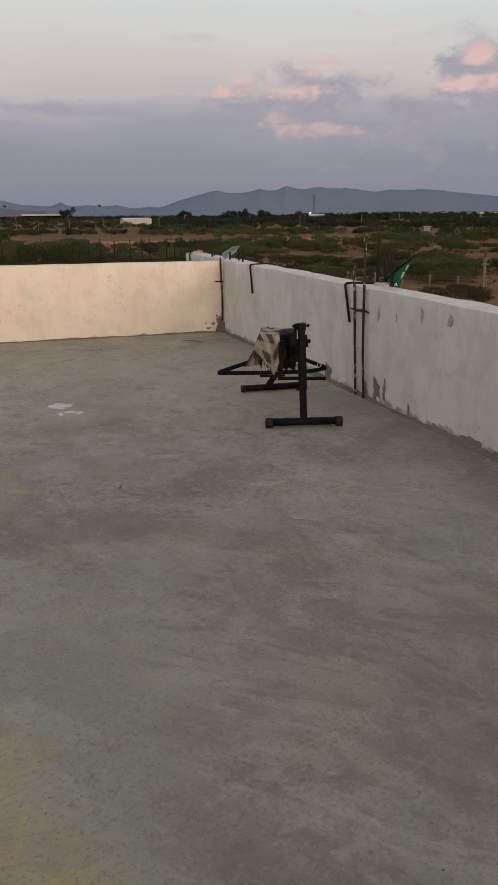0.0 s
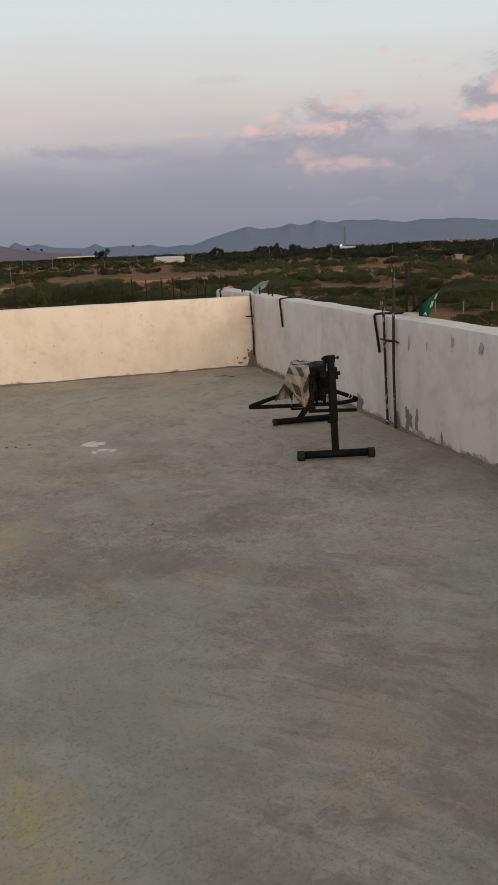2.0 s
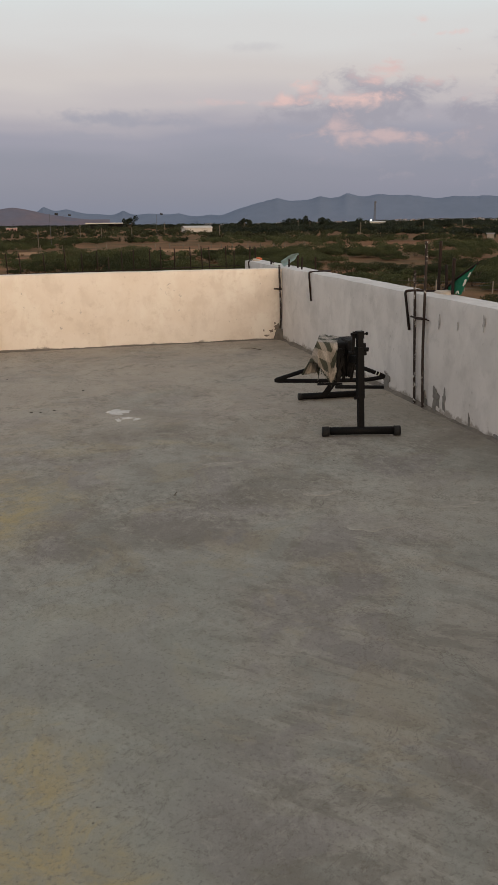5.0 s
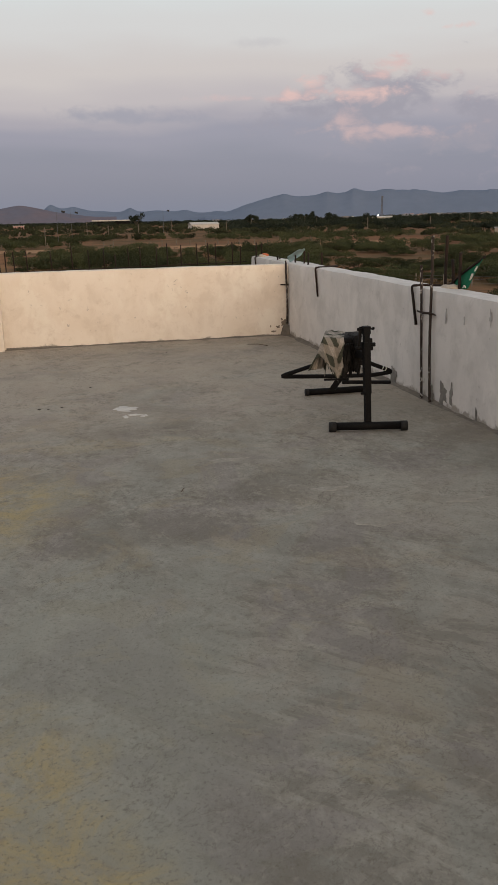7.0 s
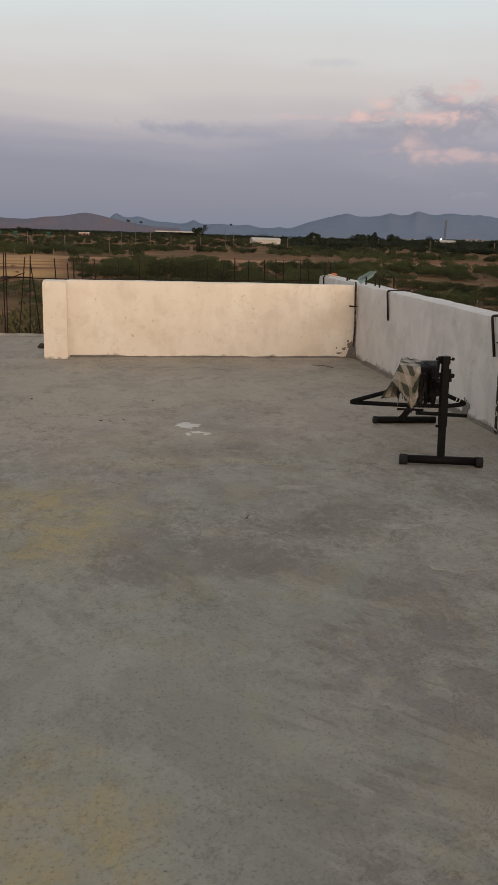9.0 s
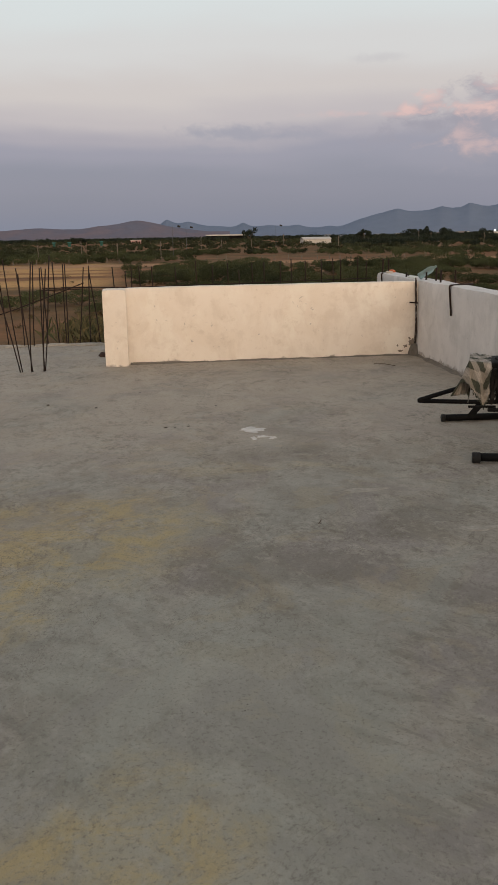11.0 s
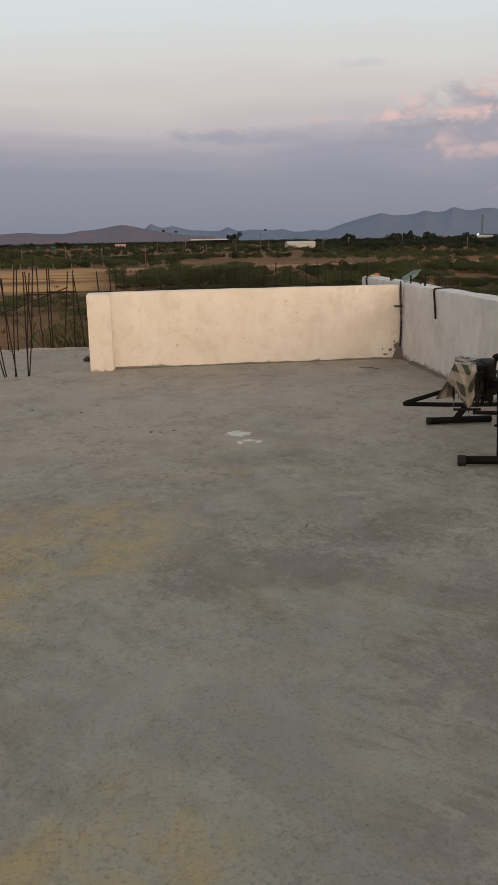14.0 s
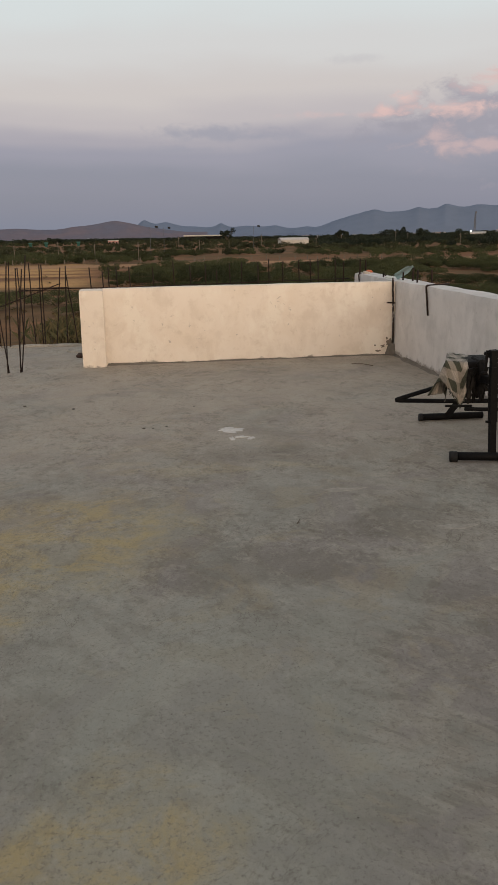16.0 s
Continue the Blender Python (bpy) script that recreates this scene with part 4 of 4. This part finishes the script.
def gz(x, y):
    """Height of the plain: level near the house, falling gently towards the town."""
    a = math.degrees(math.atan2(x, y))
    return GZ - 0.0108 * max(0.0, math.hypot(x, y) - 700) * (1 - 0.6 * sm(a, 14, 30))


bm = bmesh.new()
radii = [0.0, 20, 60, 120, 200, 320, 500, 700, 1000, 1500, 2300, 3300, 4700]
SEG = 120
last = None
for r in radii:
    ring = [bm.verts.new((r * math.sin(2 * math.pi * j / SEG), r * math.cos(2 * math.pi * j / SEG), gz(r * math.sin(2 * math.pi * j / SEG), r * math.cos(2 * math.pi * j / SEG)))) for j in range(SEG if r else 1)]
    if last is not None:
        for j in range(SEG):
            if len(last) == 1:
                bm.faces.new((last[0], ring[j], ring[(j + 1) % SEG]))
            else:
                bm.faces.new((last[j], ring[j], ring[(j + 1) % SEG], last[(j + 1) % SEG]))
    last = ring
tagged(part("ground", bm, GROUND), "dry reddish plain with straw fields and scrub", "ground", kind="structure")


def hills(name, a0, a1, dist, base, peaks, mat, label, rough=0.05):
    """A range seen from the terrace: a rounded ridge whose crest follows broad peaks (bearing, rise in degrees, width)."""
    bm = bmesh.new()
    n = int((a1 - a0) * 14)
    rows = []
    for i in range(n + 1):
        a = a0 + (a1 - a0) * i / n
        el = base(a) + sum(h * math.exp(-abs((a - c) / wd) ** 1.6) for c, h, wd in peaks)
        even = 1.68 + dist * math.tan(radians(max(el, -0.2)))
        el += rough * (noise.noise(Vector((a * 0.9, dist, 0))) + 0.5 * noise.noise(Vector((a * 2.7, dist, 0))) + 0.3 * noise.noise(Vector((a * 8, dist, 0))))
        top = 1.68 + dist * math.tan(radians(max(el, -0.2)))
        row = []
        for k in range(9):
            s = k / 8
            d = dist - 420 * (1 - s) * (0.8 + 0.04 * noise.noise(Vector((a * 0.3, 3, 1))))
            low = GZ - 55
            z = low + (even + (top - even) * s ** 5 - low) * (s ** 0.85 * (0.9 + 0.1 * s)) + (1 - s) * s * 9 * noise.noise(Vector((a * 0.8, s * 3, dist)))
            row.append(bm.verts.new((d * math.sin(radians(a)), d * math.cos(radians(a)), z)))
        d = dist + 900
        row.append(bm.verts.new((d * math.sin(radians(a)), d * math.cos(radians(a)), top - 45)))
        rows.append(row)
    for r0, r1 in zip(rows, rows[1:]):
        for k in range(9):
            bm.faces.new((r0[k], r1[k], r1[k + 1], r0[k + 1]))
    return tagged(part(name, bm, mat, smooth=True), label, "hills", kind="structure")


hills("backdrop_range", -30, 60, 4350, lambda a: -0.12 + 0.17 * sm(a, -14, 3) - 0.10 * sm(a, 9, 11.2), [(1.25, 0.50, 0.55), (2.7, 0.40, 1.0), (4.6, 0.08, 0.8), (6.42, 0.28, 0.42), (8.2, 0.10, 0.8), (10.1, 0.14, 0.55), (12.3, 0.10, 0.5)], HILL, "far hills on the horizon, tinted blue-grey for haze", 0.02)
hills("backdrop_massif", 11.4, 60, 4050, lambda a: -0.3 + 1.18 * sm(a, 11.5, 16.4) ** 0.9 - 0.32 * sm(a, 30, 38) - 0.3 * sm(a, 38, 58), [(16.8, 0.20, 0.55), (19.6, 0.30, 0.65), (21.4, 0.38, 0.75), (23.5, 0.36, 1.4), (25.6, 0.24, 1.2), (28.4, 0.10, 1.0), (30.5, 0.20, 2.2)], HILL, "long mountain with a flat crest, tinted blue-grey for haze", 0.06)
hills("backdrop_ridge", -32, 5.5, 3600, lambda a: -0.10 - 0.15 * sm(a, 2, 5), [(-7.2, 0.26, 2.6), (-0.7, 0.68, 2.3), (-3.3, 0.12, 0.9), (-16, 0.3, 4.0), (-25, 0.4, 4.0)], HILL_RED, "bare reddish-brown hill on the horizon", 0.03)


def at(bearing, dist):
    return dist * math.sin(radians(bearing)), dist * math.cos(radians(bearing))


def building(name, bearing, dist, wide, deep, high, wall, roof_mat, label, category, gable=0.0, turn=0.0, doors=0, open_front=False):
    x, y = at(bearing, dist)
    ob = empty(name, x, y, gz(x, y), label=label, category=category)
    ob.rotation_euler.z = radians(-bearing + turn)
    bm = bmesh.new()
    if open_front:
        box(bm, -wide / 2, wide / 2, deep * 0.4, deep / 2, 0, high)
        for i in range(7):
            x0 = -wide / 2 + wide * i / 6
            box(bm, x0 - 0.2, x0 + 0.2, -deep / 2, -deep / 2 + 0.4, 0, high)
    else:
        box(bm, -wide / 2, wide / 2, -deep / 2, deep / 2, 0, high)
    part("wall", bm, wall, ob)
    bm = bmesh.new()
    e = 0.4
    if gable:
        vs = [bm.verts.new(p) for p in ((-wide / 2 - e, -deep / 2 - e, high), (wide / 2 + e, -deep / 2 - e, high), (wide / 2 + e, 0, high + gable), (-wide / 2 - e, 0, high + gable), (wide / 2 + e, deep / 2 + e, high), (-wide / 2 - e, deep / 2 + e, high))]
        vt = [bm.verts.new(v.co + Vector((0, 0, 0.12))) for v in vs]
        for f in ((0, 1, 2, 3), (3, 2, 4, 5)):
            bm.faces.new([vs[k] for k in f])
            bm.faces.new([vt[k] for k in f])
        for a, b in ((0, 1), (1, 2), (2, 4), (4, 5), (5, 3), (3, 0)):
            bm.faces.new((vs[a], vs[b], vt[b], vt[a]))
    else:
        box(bm, -wide / 2 - e, wide / 2 + e, -deep / 2 - e, deep / 2 + e, high, high + (0.9 if open_front else 0.35))
    part("roof", bm, roof_mat, ob)
    for i in range(doors):
        bm = bmesh.new()
        x0 = -wide / 2 + wide * (i + 0.5) / doors
        box(bm, x0 - 0.45, x0 + 0.45, -deep / 2 - 0.03, -deep / 2 + 0.05, 0.9 if i % 2 else 0.0, 2.1)
        part("window" if i % 2 else "door", bm, SHADE, ob)
    return ob


building("shed", 11.35, 530, 17.5, 9, 2.6, LIME, ROOF, "long white shed with a low pale roof", "shed", gable=1.3, turn=14)
# near-black walls paint in the shade under the open roof
building("long_shed", 5.35, 715, 35, 12, 4.2, SHADE, ROOF, "long open shed with a white metal roof", "shed", open_front=True, turn=4)
building("white_hall", 23.3, 800, 19, 10, 3.4, LIME, ROOF, "low white hall among dark trees", "hall", gable=1.0, turn=-8, doors=4)
building("pump_hut", 30.85, 340, 2.6, 2.4, 2.4, POST, TOWN, "small pale block hut in the scrub", "hut")
building("pink_house", -0.8, 600, 7, 6, 2.8, PINKISH, LIME, "pink house with a white flat roof", "house", doors=3)
for b, d, wd in ((-6.2, 560, 1.6), (-5.2, 565, 1.9), (-3.1, 580, 1.7)):
    building("net_shelter", b, d, wd, 2, 2.3, TEAL, TEAL, "small green shade-net shelter on the plain", "shelter", gable=0.6)
town = random.Random(5)
for i in range(170):
    b = town.choice([town.uniform(-9, 37), town.uniform(12, 37), town.uniform(24, 37)])
    d = town.uniform(1300, 2700)
    building("town_house", b, d, town.uniform(2.8, 6.5), 6, town.uniform(2.6, 5.8), town.choice([TOWN, TOWN, TOWN, TOWN, LIME]), town.choice([TOWN, GALV, PINKISH]), "small flat-roofed house of the distant town", "house", turn=town.uniform(-25, 25), doors=town.choice([2, 3, 4]))["group"] = "houses of the distant town"

# cell mast with a lit lamp below it
x, y = at(23.28, 1500)
mast = empty("cell_mast", x, y, gz(x, y), label="tall grey lattice mast over the town", category="mast")
for sx in (-1, 1):
    for sy in (-1, 1):
        bm = bmesh.new()
        tube(bm, [(sx * 1.5, sy * 1.5, 0), (sx * 0.7, sy * 0.7, 37)], 0.28, 6)
        part("leg", bm, GALV, mast)
for k in range(10):
    z0, z1 = k * 3.7, k * 3.7 + 3.7
    w0, w1 = 1.5 - 0.8 * z0 / 37, 1.5 - 0.8 * z1 / 37
    bm = bmesh.new()
    for s in (-1, 1):
        tube(bm, [(-w0, s * w0, z0), (w1, s * w1, z1)], 0.13, 5)
        tube(bm, [(s * w0, -w0, z0), (s * w1, w1, z1)], 0.13, 5)
    part("brace", bm, GALV, mast)
for k in range(3):
    bm = bmesh.new()
    box(bm, -1.6 + k * 1.3, -0.9 + k * 1.3, -1.4, -1.0, 34, 37)
    part("antenna", bm, GALV, mast)
x, y = at(23.05, 1440)
lamp_post = empty("street_lamp", x, y, gz(x, y), label="lit street lamp at the edge of the town", category="street lamp")
bm = bmesh.new()
tube(bm, [(0, 0, 0), (0, 0, 4.5)], 0.15, 6)
part("pole", bm, GALV, lamp_post)
bm = bmesh.new()
bmesh.ops.create_icosphere(bm, subdivisions=2, radius=1.5)
for v in bm.verts:
    v.co = Vector((v.co.x, v.co.y, 5.2 + v.co.z * 0.7))
part("lamp_head", bm, LAMP, lamp_post, "glowing white lamp head")


def flood_pole(bearing, dist, top):
    x, y = at(bearing, dist)
    ob = empty("floodlight_mast", x, y, GZ, label="thin steel mast with a small floodlight head", category="floodlight mast", group="floodlight masts")
    bm = bmesh.new()
    tube(bm, [(0, 0, 0), (0, 0, top - GZ)], 0.06, 6)
    part("pole", bm, GALV, ob)
    bm = bmesh.new()
    box(bm, -0.55, 0.55, -0.2, 0.2, top - GZ - 0.2, top - GZ + 0.45, 0.06)
    h = part("lamp_head", bm, SHADE, ob)
    h.rotation_euler.y = 0.2
    return ob


flood_pole(1.73, 290, 2.6)
flood_pole(2.63, 335, 2.3)
flood_pole(8.69, 368, 2.5)


def utility_pole(bearing, dist, high, mat=TIMBER, near=False):
    x, y = at(bearing, dist)
    ob = empty("utility_pole", x, y, GZ, label="weathered utility pole with a short crossarm in the scrub", category="utility pole", group="utility poles")
    bm = bmesh.new()
    tube(bm, [(0, 0, -0.2), (0.03, 0, high * 0.5), (0, 0, high)], 0.15 if near else 0.13, 8)
    part("pole", bm, mat, ob)
    bm = bmesh.new()
    box(bm, -0.45, 0.45, -0.07, 0.07, high - 0.75, high - 0.6)
    part("crossarm", bm, mat, ob)
    for s in (-0.4, 0.4):
        bm = bmesh.new()
        tube(bm, [(s, 0, high - 0.6), (s, 0, high - 0.28)], 0.07, 6)
        part("insulator", bm, SHADE, ob)
    bm = bmesh.new()
    tube(bm, [(0, 0, high - 0.02), (0, 0, high + 0.35)], 0.09, 6)
    part("insulator", bm, SHADE, ob)
    return ob


utility_pole(34.75, 91.5, 5.05, TIMBER, near=True)
pr = random.Random(3)
for b, d in ((-7.2, 300), (-4.4, 330), (-2.0, 290), (0.9, 282), (3.6, 420), (5.0, 380), (7.0, 400), (9.2, 430), (12.9, 410), (14.6, 520), (18.2, 500), (19.0, 520), (22.4, 380), (26.5, 470), (29.0, 560), (33.0, 480)):
    utility_pole(b, d, pr.uniform(5.0, 7.0))

fence = empty("field_fence", *at(28.5, 112), GZ, label="line of pale concrete fence posts strung with wire", category="fence")
fx, fy = at(28.5, 112)
ends = []
for i in range(12):
    b, d = 24.0 + i * 1.82, 118 - i * 0.9
    x, y = at(b, d)
    bm = bmesh.new()
    hh = 1.55 + pr.uniform(-0.12, 0.1)
    box(bm, x - fx - 0.065, x - fx + 0.065, y - fy - 0.065, y - fy + 0.065, -0.3, hh, 0.02)
    part("post", bm, FENCE, fence)
    ends.append(Vector((x - fx, y - fy, 0)))
for z in (0.5, 0.95, 1.35):
    bm = bmesh.new()
    tube(bm, [e + Vector((0, 0, z)) for e in ends], 0.012, 5)
    part("wire", bm, GALV, fence)
fence2 = empty("far_fence", *at(4, 268), GZ, label="row of short pale stakes along the field track", category="fence")
fx, fy = at(4, 268)
for i in range(34):
    b, d = -9 + i * 0.85 + pr.uniform(-0.4, 0.4), 266 + pr.uniform(-1, 1) + i * 0.3
    x, y = at(b, d)
    bm = bmesh.new()
    box(bm, x - fx - 0.12, x - fx + 0.12, y - fy - 0.1, y - fy + 0.1, -0.2, pr.uniform(0.8, 1.8))
    part("stake", bm, TIMBER, fence2)


# ---- scrub and trees ----
def leaf_cloud(rng, centres, radii, counts, leaf):
    """Leaf blades scattered through lobes; returns vertex and face arrays."""
    cs, ss = [], []
    for c, r, n, l in zip(centres, radii, counts, leaf):
        d = rng.normal(size=(n, 3))
        d /= np.linalg.norm(d, axis=1)[:, None]
        rad = rng.uniform(0.35, 1.0, n) ** 0.6
        cs.append(c + d * rad[:, None] * r)
        ss.append(rng.uniform(0.6, 1.3, n) * l)
    c, s = np.concatenate(cs), np.concatenate(ss)
    n = len(c)
    a = rng.normal(size=(n, 3))
    a /= np.linalg.norm(a, axis=1)[:, None]
    b = np.cross(a, rng.normal(size=(n, 3)))
    b /= np.linalg.norm(b, axis=1)[:, None]
    a, b = a * s[:, None], b * (s * 0.6)[:, None]
    v = np.stack([c - a, c - b * 0.9, c + a, c + b], 1).reshape(-1, 3)
    f = np.arange(4 * n).reshape(-1, 4)
    return v, f


def mesh_from(name, v, f, mat):
    me = bpy.data.meshes.new(name)
    me.vertices.add(len(v))
    me.vertices.foreach_set("co", v.astype(np.float32).ravel())
    me.loops.add(f.size)
    me.loops.foreach_set("vertex_index", f.astype(np.int32).ravel())
    me.polygons.add(len(f))
    me.polygons.foreach_set("loop_start", np.arange(0, f.size, 4, dtype=np.int32))
    me.materials.append(mat)
    me.update(calc_edges=True)
    return me


def shrub(seed, high, wide, lobes, leaves, leaf, mat=LEAF, name="thorn_shrub", label="wide green thorn shrub on the dry plain", category="shrub"):
    """Forked stems and a flat, ragged crown of small leaves."""
    rng = np.random.default_rng(seed)
    ob = empty(name, 0, 0, GZ, label=label, category=category, group="shrubs on the plain")
    cent = []
    bm = bmesh.new()
    for i in range(lobes):
        ang, rr = 2 * math.pi * i / lobes + rng.uniform(-0.4, 0.4), wide * 0.5 * math.sqrt(rng.uniform(0.05, 1))
        c = np.array([rr * math.cos(ang), rr * math.sin(ang), high * rng.uniform(0.42, 0.82) * (1 - 0.25 * rr / wide)])
        cent.append(c)
        if i % 2 == 0:
            tube(bm, [(0.08 * math.cos(ang), 0.08 * math.sin(ang), -0.1), tuple(c * np.array([0.35, 0.35, 0.55])), tuple(c)], 0.05 * high / 3, 5)
    part("trunk", bm, BARK, ob)
    r = [np.array([wide * 0.2, wide * 0.2, high * 0.2]) * rng.uniform(0.7, 1.35) for _ in range(lobes)]
    v, f = leaf_cloud(rng, cent, r, [leaves // lobes] * lobes, [leaf] * lobes)
    v[:, 2] = np.maximum(v[:, 2], 0.02)
    crown = new("crown", mesh_from("crown", v, f, mat))
    crown.parent = ob
    return ob


def bare(x, y):
    """How open the ground is at a place: 1 on tracks and fields, 0 in thick scrub."""
    r = math.hypot(x, y)
    a = math.degrees(math.atan2(x, y))
    b = max(0.0, min(1.0, 1.5 - abs(y - (250 + 0.05 * x)) / 12)) if a < 18 else 0.0      # field track
    if a > 10:
        b = max(b, min(0.95, 1.5 - abs(r - 275) / 22) if a < 27 else 0.0, min(0.95, 1.5 - abs(r - 182) / 11) if a > 21 else 0.0, min(0.9, 1.5 - abs(r - 392) / 16) if a > 17 else 0.0)
        b = max(b, 0.85 if a > 27 and r < 116 else 0.0)
    if x < 6 - 0.05 * y:
        b = max(b, 0.97 if 140 < y < 262 else 0)
    if x < 5 and y < 150:
        b = max(b, 0.85)
    return min(1.0, max(0.0, b))


kinds = [shrub(11, 2.5, 6.0, 15, 8200, 0.072), shrub(12, 2.0, 5.0, 13, 6400, 0.072), shrub(13, 2.9, 7.0, 17, 9600, 0.078), shrub(14, 1.6, 3.6, 10, 4400, 0.068), shrub(15, 3.4, 5.2, 14, 8200, 0.078, label="taller green thorn tree on the dry plain")]
sr = random.Random(8)
placed, tries = 0, 0
while placed < 235 and tries < 6000:
    tries += 1
    b, d = sr.uniform(-10, 38), sr.uniform(88, 215)
    x, y = at(b, d)
    if sr.random() < bare(x, y) or noise.noise(Vector((x * 0.035, y * 0.03, 2))) < -0.10 - 0.1 * (b < 20):
        continue
    m = pose(x, y, GZ, 0, 0, sr.uniform(0, 360)) @ Matrix.Diagonal((sr.uniform(0.7, 1.25),) * 2 + (sr.uniform(0.6, 1.1), 1))
    src = kinds[placed % 5]
    if placed < 5:
        kinds[placed].matrix_basis = m
    else:
        c = copy_thing(src, pose(x, y, GZ, 0, 0, sr.uniform(0, 360)))
        c.scale = (s := sr.uniform(0.7, 1.25), s, s * sr.uniform(0.75, 1.0))
    placed += 1


def wood(name, seed, count, b0, b1, d0, d1, high, leaves, leaf, mat, label, thin=0.0, power=1.0):
    """Scrub or trees too many to count, as one mesh of leaf clumps."""
    rng = np.random.default_rng(seed)
    r_ = random.Random(seed)
    cent, rad, cnt, lf = [], [], [], []
    n = 0
    for _ in range(count * 12):
        if n >= count:
            break
        b, d = r_.uniform(b0, b1), d0 + (d1 - d0) * r_.random() ** power
        x, y = at(b, d)
        if r_.random() < bare(x, y) or noise.noise(Vector((x * 0.012, y * 0.02, seed))) < thin:
            continue
        n += 1
        h = high * r_.uniform(0.55, 1.25)
        for k in range(3):
            wd = h * r_.uniform(0.4, 0.8)
            cent.append(np.array([x + r_.uniform(-1, 1) * h * 0.6, y + r_.uniform(-1, 1) * h * 0.6, gz(x, y) + h * r_.uniform(0.35, 0.62)]))
            rad.append(np.array([wd, wd, h * r_.uniform(0.28, 0.42)]))
            cnt.append(max(3, leaves // 3))
            lf.append(leaf * r_.uniform(0.8, 1.2))
    v, f = leaf_cloud(rng, cent, rad, cnt, lf)
    return tagged(new(name, mesh_from(name, v, f, mat)), label, "scrub", kind="stuff")


wood("scrub_belt", 21, 520, -12, 40, 205, 345, 2.6, 480, 0.17, LEAF, "belt of green thorn scrub across the plain", -0.08)
wood("far_scrub", 22, 1500, -12, 40, 330, 720, 2.6, 150, 0.33, LEAF_MID, "dark green scrub farther over the plain", -0.2)
wood("far_woods", 23, 1500, -12, 40, 680, 1500, 3.8, 100, 0.6, LEAF_FAR, "dark trees towards the town", -0.12)
wood("town_trees", 24, 1100, -12, 40, 1300, 3000, 5.0, 60, 1.0, LEAF_FAR, "dark line of trees around the town", 0.0)
wood("low_scrub", 25, 1100, -12, 40, 92, 260, 0.7, 70, 0.10, DRY, "dry tufts of grass and low scrub on the plain", -0.2)
wood("right_woods", 26, 420, 13, 40, 390, 680, 4.0, 260, 0.36, LEAF_FAR, "dark belt of trees on the far side of the fields", -0.05)
# tall dry grass below the slab's edge
rng = np.random.default_rng(77)
gv, gf = [], []
for i in range(520):
    b, d = rng.normal(-3.4, 1.2), rng.uniform(78, 92)
    x, y = at(b, d)
    h, a, l = rng.uniform(0.6, 1.9), rng.uniform(0, 6.283), rng.uniform(0.3, 1.5)
    dx, dy = math.cos(a), math.sin(a)
    n0 = len(gv)
    gv += [(x - dy * 0.06, y + dx * 0.06, GZ), (x + dy * 0.06, y - dx * 0.06, GZ), (x + dx * l * 0.4 + dy * 0.05, y + dy * l * 0.4, GZ + h * 0.7), (x + dx * l, y + dy * l, GZ + h)]
    gf.append((n0, n0 + 1, n0 + 2, n0 + 3))
tagged(new("tall_grass", mesh_from("tall_grass", np.array(gv), np.array(gf), GRASS)), "tall dry grass growing below the house", "grass", kind="stuff")


def far_tree(bearing, dist, high, wide, seed):
    ob = shrub(seed, high, wide, 9, 1100, 0.55, LEAF_FAR, "tree", "dark round-crowned tree standing over the scrub", "tree")
    ob.location = (*at(bearing, dist), GZ)
    ob["group"] = "single trees on the plain"


for i, (b, d, h, wd) in enumerate(((6.85, 660, 11.5, 10), (14.6, 600, 8.5, 8), (17.6, 620, 8.6, 11), (18.6, 640, 9.5, 9), (20.0, 640, 9, 12), (26.4, 560, 8, 8), (-6.8, 640, 5.5, 8), (-4.6, 650, 5.5, 9), (16.0, 560, 6, 7), (28.0, 600, 7, 10), (22.3, 620, 8.5, 12))):
    far_tree(b, d, h, wd, 60 + i)
